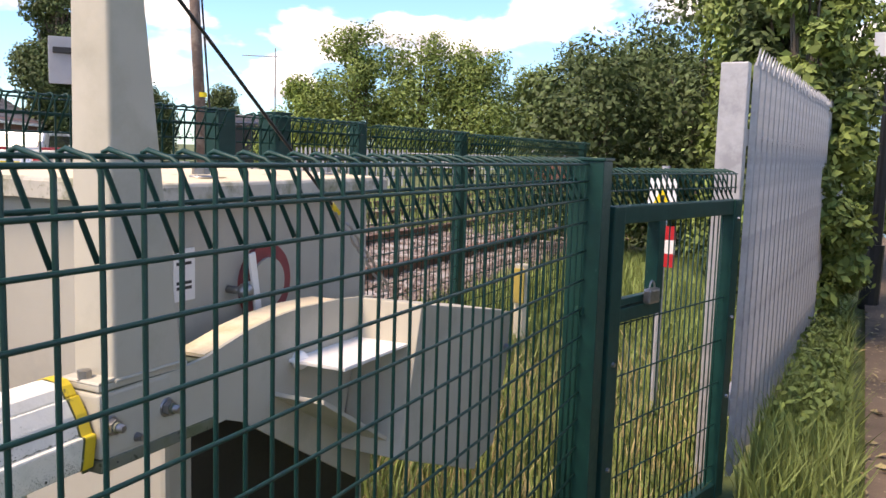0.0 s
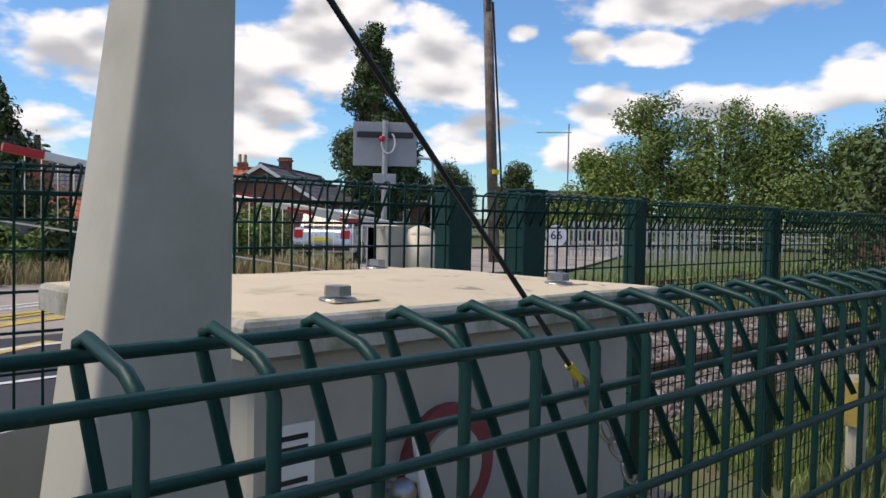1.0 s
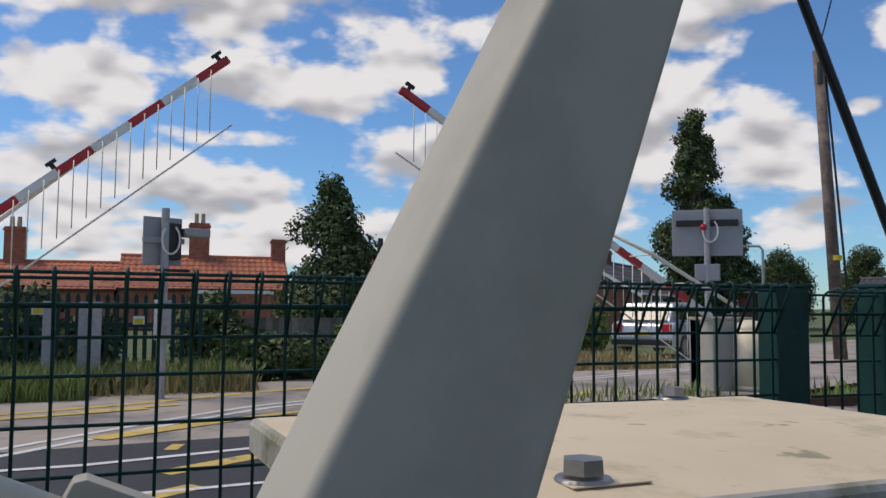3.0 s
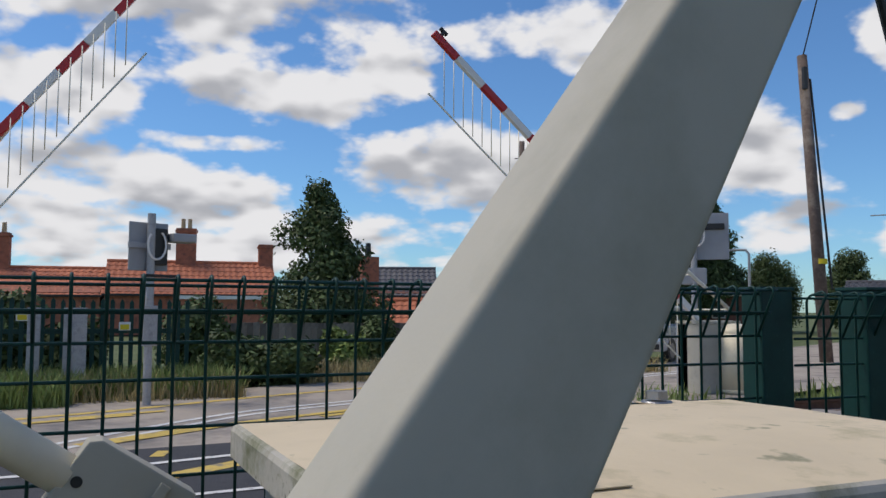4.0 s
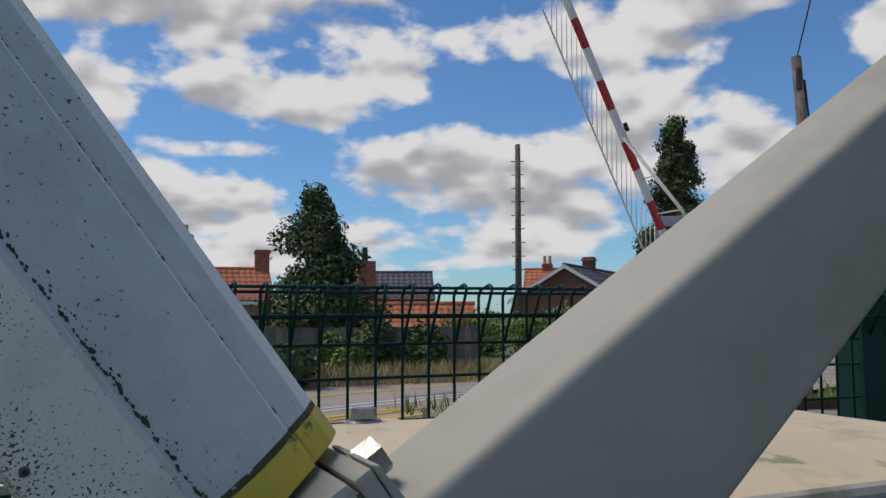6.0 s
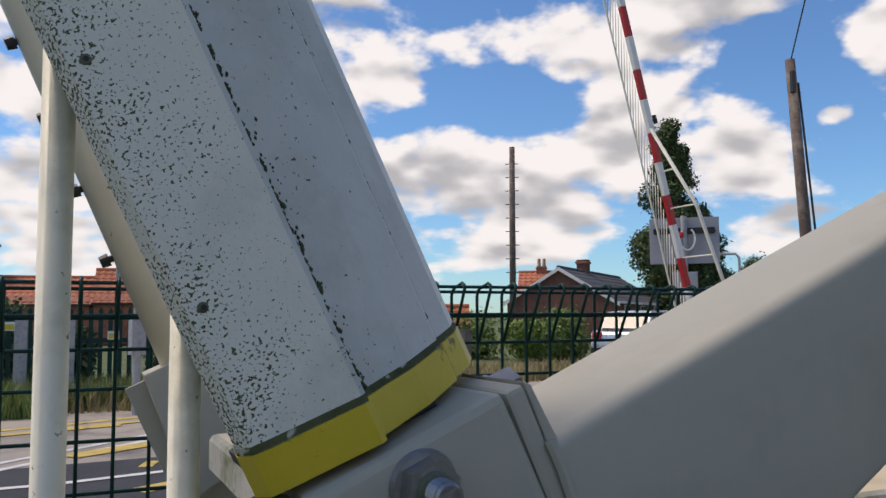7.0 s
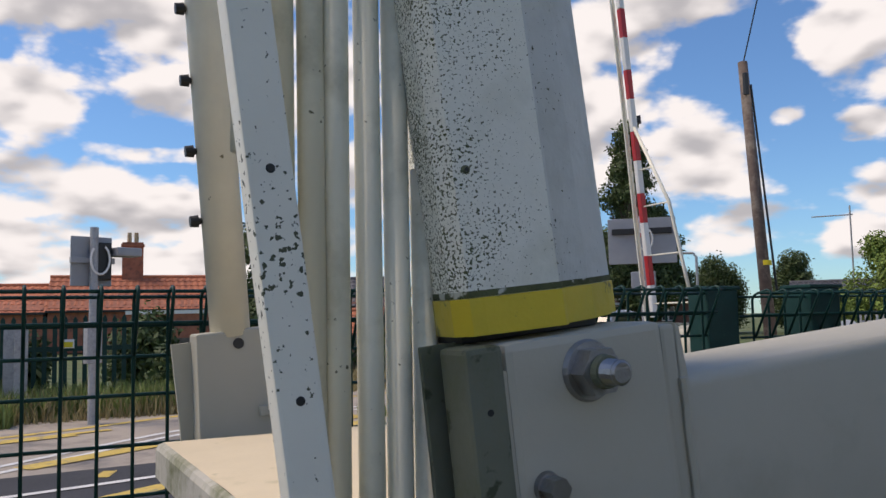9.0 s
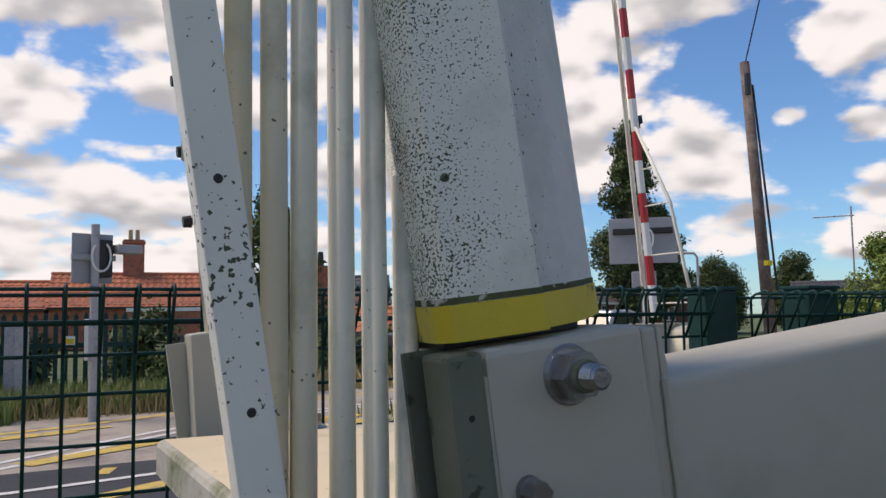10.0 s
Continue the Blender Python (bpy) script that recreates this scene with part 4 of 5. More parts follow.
        if r > 0.01:
            bm = B()
            tube(bm, (x + 0.0125, y, z), (x + 0.0165, y, z), r * 0.66, r * 0.62, 20)
            part("nut_collar", bm, "grey_dirty_shaded", bolt, "grimy lock ring")
            bm = B()
            for i in range(7):
                tube(bm, (x + 0.0165 + 0.0013 * i, y, z), (x + 0.0172 + 0.0013 * i, y, z), 0.0066, 0.0060, 16)
                tube(bm, (x + 0.0172 + 0.0013 * i, y, z), (x + 0.0178 + 0.0013 * i, y, z), 0.0060, 0.0066, 16)
            tube(bm, (x + 0.0256, y, z), (x + 0.0268, y, z), 0.0062, 0.0050, 16)
            part("threaded_end", bm, "steel", bolt, "bright threaded bolt end")
    for y, h in ((-0.434, 0.016), (-0.268, 0.020)):
        bm = B()
        hex_bolt(bm, (0.385, y, 0.0297), (0, 0, 1), 0.010, h)
        part("foot_bolt", bm, "steel", arm)
    bm = B()
    ball(bm, (0.438, 0.042, -0.035), 0.019, 16)
    part("pivot_cap", bm, "white_refl", arm, "white plastic pivot cap", smooth=True)
    # counterweight: thick slanting slab hung outside the plate
    bm = B()
    prism(bm, [(0.29, 0.055), (0.78, -0.035), (0.74, -0.16), (0.62, -0.43), (0.20, -0.265), (0.245, -0.12)], "x", 0.4305, 0.582, 0.004)
    cw = part("counterweight", bm, "grey", arm, "grey steel counterweight slab")
    bm = B()
    prism(bm, [(0.785, -0.04), (0.90, -0.062), (0.88, -0.20), (0.80, -0.42), (0.63, -0.44), (0.745, -0.17)], "x", 0.47, 0.560, 0.004)
    part("rear_weight", bm, "grey", cw)
    bm = B()
    tube(bm, (0.560, 0.86, -0.16), (0.580, 0.86, -0.16), 0.014, 0.012, 6)
    part("weight_bolt", bm, "steel", cw)
    bm = B()
    prism(bm, [(0.015, -0.028), (0.285, -0.031), (0.285, -0.037), (0.015, -0.036)], "x", 0.4302, 0.560, 0.002)
    part("ledge", bm, "white_refl", arm, "pale ledge welded to the plate")
    bm = B()
    prism(bm, [(-0.03, -0.082), (0.235, -0.238), (0.231, -0.246), (-0.034, -0.090)], "x", 0.4302, 0.545, 0.0015)
    part("gusset", bm, "grey", arm)
    # cream lining along the plate's upper edge
    bm = B()
    prism(bm, [(-0.215, 0.028), (-0.17, 0.037), (-0.10, 0.053), (-0.023, 0.063), (0.06, 0.068), (0.195, 0.064), (0.195, 0.058), (0.06, 0.062), (-0.023, 0.057), (-0.10, 0.047), (-0.17, 0.031), (-0.215, 0.022)],
          "x", 0.36, 0.4218)
    part("top_flange", bm, "lid", arm, "dirty cream top flange")
    # stay cable from the mast's head to a chain on the tail
    head, tail = Vector((0.4074, -0.3486, 0.6844)), Vector((0.4251, 0.1863, 0.2553))
    bm = B()
    tube(bm, head, tail, 0.0033, 0.0033, 8)
    part("stay_cable", bm, "rubber", arm, "black stay cable")
    bm = B()
    tube(bm, tail - (tail - head).normalized() * 0.02, tail + (tail - head).normalized() * 0.012, 0.006, 0.0055, 8)
    part("cable_sleeve", bm, "yellow", arm)
    foot = Vector((0.445, 0.38, 0.060))
    d = (foot - tail).normalized()
    n = 7
    for i in range(n):
        c = tail.lerp(foot, (i + 0.5) / n)
        side = Vector((1, 0, 0)) if i % 2 else d.cross(Vector((1, 0, 0)))
        bm = B()
        sweep(bm, [c + d * 0.019 * math.cos(a) + side * 0.010 * math.sin(a) for a in np.linspace(0, 2 * math.pi, 13)], 0.0034, 6)
        part("chain_link", bm, "steel", arm, smooth=True)
    # front stay to the boom
    bm = B()
    tube(bm, head, (0.37, -2.6, -0.03), 0.0042, 0.0042, 8)
    part("stay_cable", bm, "rubber", arm)
    return near_boom(arm)


def make_arm(name, group, label, length, pickets, near=True):
    """The whole lifting arm at its pivot; its boom points along -y before the turn."""
    arm = tagged(empty(name), label, "barrier", group)
    if near:
        for s in (1, -1):
            side_frame(arm, s)
    else:
        second_tube(arm, 1, 1.0, 0.16, 0.028, 0.0, 0)
        for y, x in ((0.42, 1.0), (1.2, 0.88), (2.0, 0.76), (2.6, 0.48)):
            bm = B()
            tube(bm, (0.12, -y, 0.0), (x, -y, 0.0), 0.012, None, 8)
            part("rung", bm, "white_clean", arm)
    bx = 0.362 if near else 0.12
    s0 = 2.6 if near else 0.2
    y = length
    red = True
    while y > s0:
        seg = 0.48 if red else 0.54
        a = max(y - seg, s0)
        bm = B()
        box(bm, bx - 0.045, bx + 0.045, -y, -a, -0.05, 0.05, 0.012)
        if near:
            bmesh.ops.translate(bm, verts=bm.verts, vec=(0, 0, -0.12))
        part("boom_red_band" if red else "boom_white_band", bm, "red" if red else "white_refl", arm)
        y, red = a, not red
    for f in () if near else (1.0, 0.56):
        bm = B()
        tube(bm, (bx, -length * f + 0.1, 0.05), (bx, -length * f + 0.1, 0.11), 0.03, 0.03, 10)
        box(bm, bx - 0.03, bx + 0.03, -length * f + 0.02, -length * f + 0.16, 0.11, 0.15, 0.005)
        part("boom_lamp", bm, "black", arm)
    bm = B()
    drop = SKIRT_NEAR if near else SKIRT_H
    tube(bm, (0, 0, 0.008), (0, 0, -drop - 0.012), 0.0070, None, 16 if near else 8)
    pm = mesh_of("skirt_picket", bm, "white_bar" if near else "white_clean", True)
    r = random.Random(5)
    first, droop = (PIN_Y, DROOP) if near else (0.60, 0.0)
    for i in range(int((length - 0.6) / pickets)):
        p = new("skirt_picket", pm)
        p.parent = arm
        at = Vector((0.372 if near else 0.0, -(first + pickets * i), (PIN_Z if near else -0.012) - pickets * i * droop))
        PICKETS.append((p, at, arm.name, r.uniform(-0.2, 0.2) if near else 0.0, r.uniform(0, 300)))
    bm = B()
    if near:
        box(bm, -0.0080, 0.0080, -length, -0.24, -0.0108, 0.0108, 0.002)
    else:
        box(bm, -0.010, 0.010, -length, -0.50, -0.011, 0.011, 0.002)
    rail = part("skirt_rail", bm, "white_rail" if near else "white_clean", arm, "flat white skirt rail spotted with black mould")
    for i in range(14 if near else 0):
        y = -(PIN_Y + PIN_STEP * i)
        bm = B()
        tube(bm, (0.0078, y, 0.0), (0.0088, y, 0.0), 0.0024, 0.0016, 14)
        part("rail_screw", bm, "rubber", rail, "grimy recessed screw")
    RAILS.append((rail, Vector((0.4040 if near else 0.075, 0, -0.107 if near else -0.090)), arm.name, drop, 1.75 if near else 0.0))
    return arm


ARM_NEAR = make_arm("boom_barrier", "barrier arms", "grey lifting arm with white boom tubes and hanging skirt", 6.2, 0.127)
ARM_R = make_arm("boom_barrier", "barrier arms", "distant red and white striped barrier boom with skirt", 6.3, 0.2, near=False)
ARM_L = make_arm("boom_barrier", "barrier arms", "distant red and white striped barrier boom with skirt", 5.5, 0.2, near=False)


def far_machine(x, y, label):
    t = tagged(empty("barrier_machine", (x, y, GZ)), label, "barrier machine")
    bm = B()
    box(bm, -0.27, 0.27, -0.4, 0.4, 0, 1.1, 0.01)
    part("cabinet", bm, "cabinet", t)
    bm = B()
    box(bm, -0.29, 0.29, -0.42, 0.42, 1.1, 1.15, 0.012)
    part("lid", bm, "lid_edge", t)
    return t


far_machine(-10.7, 9.6, "grey barrier machine across the tracks")
far_machine(-10.7, -2.7, "grey barrier machine across the tracks")
# cream tank-like housing beside the far machine
bm = B()
tube(bm, (-10.35, 9.85, GZ + 0.08), (-10.35, 9.85, GZ + 0.95), 0.27, 0.27, 24)
ball(bm, (-10.35, 9.85, GZ + 0.95), 0.27, 24, 0.6)
tube(bm, (-10.35, 9.85, GZ), (-10.35, 9.85, GZ + 0.08), 0.22, 0.27, 24)
thing("cream_housing", bm, "cream", "cream rounded plastic housing beside the far barrier", "housing", smooth=True)


# ---- motion ----
NEAR_T = [(0.0, 0.0), (0.4, 0.6), (0.8, 5.2), (1.0, 7.4), (1.3, 10.4), (1.6, 13.5), (2.0, 17.1), (2.5, 21.8), (3.2, 28.5), (4.0, 35.9), (4.5, 40.5), (5.0, 45.5), (5.5, 50.7),
          (6.3, 58.8), (7.0, 66.2), (7.5, 71.2), (8.0, 76.3), (8.5, 81.7), (8.8, 83.8), (9.0, 84.5), (9.5, 84.0), (10.0, 83.4)]
RIGHT_T = [(0.0, 0.0), (0.4, 3.0), (1.0, 8.7), (1.5, 14.5), (2.0, 19.8), (2.5, 25.1), (3.2, 32.6), (4.0, 41.1), (4.5, 46.4), (5.0, 52.0), (5.5, 58.0), (6.3, 67.5), (7.0, 75.5), (7.5, 80.3),
           (8.0, 83.0), (8.5, 84.5), (9.0, 85.0), (10.0, 85.0)]
LEFT_T = [(0.0, 3.0), (0.5, 6.5), (1.0, 11.5), (1.5, 18.5), (2.0, 26.4), (2.5, 33.0), (3.2, 42.0), (4.0, 52.5), (4.5, 59.5), (5.0, 66.0), (5.5, 72.0), (6.3, 80.0), (7.0, 84.0), (8.0, 85.0), (10.0, 85.0)]
ARMS = ((ARM_NEAR, (PIVOT.x, PIVOT.y, PIVOT.z), 0, NEAR_T), (ARM_R, (-10.7, 9.45, 1.15), 0, RIGHT_T), (ARM_L, (-10.7, -2.5, 1.05), 180, LEFT_T))

# ---- trees, bushes, grass ----
def cloud_of_leaves(name, lumps, count, size, material, seed, parent=None, label="", category="", kind="", droop=0.0):
    """Many small leaf faces on the skins of overlapping lumps (x, y, z, rx, rz): uneven outline, gaps between."""
    rng = np.random.default_rng(seed)
    vol = np.array([l[3] * l[3] * l[4] for l in lumps]) ** 0.67
    pick = rng.choice(len(lumps), count, p=vol / vol.sum())
    L = np.array(lumps)[pick]
    d = rng.normal(size=(count, 3))
    d /= np.linalg.norm(d, axis=1)[:, None]
    rad = 0.35 + 0.72 * rng.random(count) ** 0.5 + 0.55 * (rng.random(count) < 0.10) * rng.random(count)
    c = L[:, :3] + d * rad[:, None] * np.stack([L[:, 3], L[:, 3], L[:, 4]], 1)
    n = d + rng.normal(scale=0.7, size=(count, 3)) + np.array([0, 0, 0.4])
    n /= np.linalg.norm(n, axis=1)[:, None]
    a = np.cross(n, rng.normal(size=(count, 3)))
    a /= np.linalg.norm(a, axis=1)[:, None]
    b = np.cross(n, a)
    s = size * (0.6 + 0.8 * rng.random(count))[:, None]
    v = np.stack([c - a * s, c - b * s * 0.5, c + a * s, c + b * s * 0.5], 1).reshape(-1, 3)
    f = np.arange(count * 4).reshape(-1, 4)
    return raw(name, v.tolist(), f.tolist(), material, parent, label, category, kind)


def tree(name, x, y, base, height, lumps, count, size, material, seed, label, trunk=0.12):
    t = tagged(empty(name, (x, y, base)), label, "tree")
    bm = B()
    rng = random.Random(seed)
    sweep_pts = [(0, 0, -0.1), (0.03, 0.02, height * 0.3), (-0.02, 0.05, height * 0.6), (0.02, 0, height * 0.9)]
    for i, (p, q) in enumerate(zip(sweep_pts, sweep_pts[1:])):
        tube(bm, p, q, trunk * (1 - 0.3 * i), trunk * (0.7 - 0.3 * i), 8)
    for l in lumps[::2]:
        z0 = height * rng.uniform(0.25, 0.5)
        tube(bm, (0, 0, z0), (l[0] * 0.8, l[1] * 0.8, l[2]), trunk * 0.4, trunk * 0.1, 6)
    part("trunk", bm, "bark", t)
    cloud_of_leaves("crown", lumps, count, size, material, seed, parent=t)
    return t


def lumpy(r, h0, h1, n, seed, taper=0.5, lump=0.45, power=1.5):
    rng = random.Random(seed)
    n, lump = int(n * 2.2), lump * 0.72
    out = []
    for i in range(n):
        f = (i + 0.5) / n
        z = h0 + (h1 - h0) * f
        rr = r * (1 - taper * f ** power) * (0.75 + 0.5 * rng.random())
        a = rng.uniform(0, 6.28)
        k = rr * rng.uniform(0.15, 0.95) ** 0.7
        s = lump * r * (1 - 0.5 * taper * f) * rng.uniform(0.7, 1.25)
        out.append((k * math.cos(a), k * math.sin(a), z, s, s * 0.9))
    return out


tree("sycamore_tree", -20.2, 5.75, GZ - 0.1, 4.6, lumpy(1.75, 0.7, 4.4, 34, 3, 0.93, 0.44, 1.1), 20000, 0.065, "leaf_dark", 3, "dark green broadleaf tree with a pointed top behind the fence")
tree("poplar_tree", -42.6, 35.4, GZ, 14.2, lumpy(2.6, 1.5, 13.6, 56, 5, 0.84, 0.50, 1.6), 36000, 0.115, "leaf_dark", 5, "tall columnar poplar with dense dark foliage", 0.3)
tree("poplar_tree", -41.6, 37.0, GZ, 8.6, lumpy(1.9, 1.5, 8.0, 30, 6, 0.80, 0.62, 1.8), 22000, 0.115, "leaf_dark", 6, "shorter poplar beside a taller one", 0.3)
for i, (x, y, h, r, m) in enumerate(((-25.5, 37.0, 5.0, 2.2, "leaf_light"), (-23.3, 38.3, 8.2, 2.6, "leaf"), (-20.3, 40.0, 7.6, 3.0, "leaf"), (-17.6, 41.0, 7.0, 2.8, "leaf"), (-15.0, 44.0, 6.2, 2.6, "leaf"),
                                     (-12.0, 43.5, 7.2, 3.2, "leaf_dark"), (-9.0, 42.0, 7.6, 3.4, "leaf"), (-6.2, 40.5, 6.4, 3.0, "leaf_dark"), (-3.6, 38.0, 6.0, 2.8, "leaf_dark"), (-1.0, 34.0, 6.0, 2.6, "leaf"),
                                     (-42.3, 42.6, 5.2, 2.3, "leaf_dark"), (-39.0, 46.2, 5.4, 2.0, "leaf_dark"), (-44.8, 45.0, 4.6, 2.0, "leaf_dark"))):
    tree("broadleaf_tree", x, y, GZ, h, lumpy(r, 0.8, h * 0.9, 24, 20 + i, 0.55, 0.55), 24000, 0.085, m, 40 + i,
         "leafy green tree in the row beyond the railway" if i < 10 else "dark tree in the distance behind the houses", 0.2)
for i, (x, y, h, r, m) in enumerate(((-2.2, 9.6, 2.5, 1.1, "leaf_dark"), (-0.6, 10.2, 3.6, 1.2, "leaf_dark"), (-0.15, 8.4, 3.1, 0.75, "leaf"), (0.15, 6.6, 3.3, 0.55, "leaf_dark"), (-1.4, 12.4, 3.4, 1.4, "leaf_dark"), (0.5, 9.6, 4.0, 0.8, "leaf"), (0.35, 5.6, 2.7, 0.4, "leaf"))):
    tree("hedge_tree", x, y, GZ, h, lumpy(r, 0.3, h * 0.95, 22, 70 + i, 0.3, 0.5), 15000, 0.040, m, 80 + i, "overgrown hedge tree behind the palisade fence", 0.06)
for i, (x, y, r, h, m) in enumerate(((-15.0, 2.9, 0.75, 0.95, "leaf_dark"), (-14.7, 3.7, 0.6, 0.8, "leaf_dark"), (-17.4, 6.3, 0.7, 1.3, "leaf_dark"), (-16.9, 5.4, 0.5, 0.9, "leaf"), (-17.0, 7.3, 0.6, 1.0, "leaf_dark"), (-15.4, 0.2, 0.6, 1.3, "leaf_dark"),
                                     (-17.5, -0.9, 0.9, 1.7, "leaf_dark"), (-18.5, 2.6, 0.9, 1.8, "leaf_dark"), (-23.5, 14.8, 1.4, 1.6, "leaf"), (-22.0, 13.4, 1.2, 1.2, "leaf_light"), (-24.5, 12.0, 1.2, 1.4, "leaf"), (-20.0, 6.6, 0.8, 1.6, "leaf_light"))):
    rng = random.Random(200 + i)
    lumps = [(x + rng.uniform(-0.5, 0.5) * r, y + rng.uniform(-0.5, 0.5) * r, GZ + h * rng.uniform(0.1, 0.75), r * rng.uniform(0.4, 0.65), h * rng.uniform(0.25, 0.4)) for _ in range(9)]
    cloud_of_leaves("bush", lumps, 4500, 0.07, m, 300 + i, label="dense green bush on the roadside verge", category="bush")


def grass(name, spots, count, hmin, hmax, material, seed, label, w=0.004):
    """Tapered blades scattered over rectangles (x0, x1, y0, y1)."""
    rng = np.random.default_rng(seed)
    areas = np.array([(b - a) * (d - c) for a, b, c, d in spots])
    k = rng.choice(len(spots), count, p=areas / areas.sum())
    S = np.array(spots)[k]
    x = S[:, 0] + (S[:, 1] - S[:, 0]) * rng.random(count)
    y = S[:, 2] + (S[:, 3] - S[:, 2]) * rng.random(count)
    h = hmin + (hmax - hmin) * rng.random(count) ** 1.8
    a = rng.uniform(0, 6.283, count)
    lean = h * rng.uniform(0.05, 0.6, count)
    b = rng.uniform(0, 6.283, count)
    base = np.stack([x, y, np.full(count, GZ - 0.07)], 1)
    dx = np.stack([np.cos(a), np.sin(a), 0 * a], 1) * (w * (0.6 + rng.random(count)))[:, None]
    mid = base + np.stack([0.35 * lean * np.cos(b), 0.35 * lean * np.sin(b), 0.6 * h], 1)
    tip = base + np.stack([lean * np.cos(b), lean * np.sin(b), h], 1)
    v = np.stack([base - dx, base + dx, mid + dx * 0.8, mid - dx * 0.8, tip], 1).reshape(-1, 3)
    i = np.arange(count) * 5
    f = [(q, q + 1, q + 2, q + 3) for q in i.tolist()] + [(q + 3, q + 2, q + 4) for q in i.tolist()]
    raw(name, v.tolist(), f, material, label=label, category="grass", kind="stuff")


grass("grass", [(-1.3, 0.25, 1.3, 6.0), (-2.4, 0.3, 4.0, 10)], 30000, 0.08, 0.22, "blade", 1, "rough green grass inside the railway fence", 0.004)
grass("grass", [(0.34, 0.72, 2.2, 7.5)], 9000, 0.08, 0.32, "blade", 2, "long green grass along the foot of the palisade", 0.004)
grass("dry_grass", [(-1.3, 0.2, 1.4, 4.5), (-1.2, -0.05, -1.0, 1.3)], 6000, 0.06, 0.24, "straw", 3, "dry straw-coloured grass", 0.003)
grass("grass", [(-14.9, -12.2, -4.5, 0.2), (-14.9, -12.9, 0.2, 2.6)], 22000, 0.15, 0.55, "blade", 4, "tall unmown verge grass", 0.012)
grass("dry_grass", [(-14.8, -12.6, -4.0, 2.6), (-16.8, -14.6, 4.0, 12.0)], 16000, 0.15, 0.5, "straw", 5, "dry verge grass beside the road", 0.010)
grass("grass", [(-10.2, -2.2, 10.5, 26), (-11, -9.3, 4.2, 9.0)], 14000, 0.10, 0.35, "blade", 6, "grass beside the tracks", 0.012)
cloud_of_leaves("nettles", [(0.55, 3.2 + 0.45 * i, GZ + 0.08, 0.16, 0.16) for i in range(9)], 3600, 0.022, "leaf", 7, label="low nettles and weeds beside the path", category="weeds", kind="stuff")
rngl = random.Random(12)
bm = B()
for i in range(240):
    x, y = rngl.uniform(0.6, 1.7), rngl.uniform(1.6, 7.0)
    m4 = Matrix.Translation((x, y, GZ + 0.006)) @ Euler((rngl.uniform(-0.5, 0.5), rngl.uniform(-0.5, 0.5), rngl.uniform(0, 6.3))).to_matrix().to_4x4()
    s = rngl.uniform(0.015, 0.035)
    vs = [bm.verts.new(m4 @ Vector(p)) for p in ((-s, 0, 0), (0, -s * 0.5, 0.004), (s, 0, 0), (0, s * 0.5, 0.004))]
    bm.faces.new(vs)
thing("fallen_leaves", bm, "straw", "dry fallen leaves on the footpath", "leaves", kind="stuff")


# ---- posts, signs and signals ----
def wooden_pole(x, y, top, r, lean, label):
    bm = B()
    tube(bm, (x, y, GZ - 0.2), (x + lean[0], y + lean[1], top), r, r * 0.75, 14)
    p = thing("telegraph_pole", bm, "pole", label, "pole", "telegraph poles", smooth=True)
    return p


eye = Vector((0.02, 0.2, 1.39))
pr = wooden_pole(-15.95, 18.1, 8.25, 0.17, (-0.30, -0.25), "weathered wooden telegraph pole with cable fittings")
bm = B()
box(bm, -16.16, -16.06, 17.72, 17.84, 7.3, 7.9, 0.01)
part("terminal_box", bm, "black", pr)
bm = B()
tube(bm, (-16.12, 17.98, 7.6), (-15.86, 18.26, 2.0), 0.03, None, 8)
part("cable_duct", bm, "black", pr)
bm = B()
sweep(bm, [(-16.24, 17.86, 8.2), (-14.0, 16.6, 10.6), (-10.0, 14.6, 14.8)], 0.018)
part("drop_wire", bm, "black", pr)
bm = B()
tube(bm, (-16.01, 18.05, GZ + 2.55), (-16.012, 18.05, GZ + 2.68), 0.165, 0.165, 12)
part("yellow_tag", bm, "sign_yellow", pr)
pl = wooden_pole(-33.2, 18.68, 9.14, 0.16, (0.05, 0.03), "distant wooden telegraph pole with steps")
for i in range(9):
    bm = B()
    z = 3.4 + 0.62 * i
    tube(bm, (-33.35, 18.45, z), (-33.0, 18.95, z), 0.02, None, 6)
    part("step_iron", bm, "black", pl)
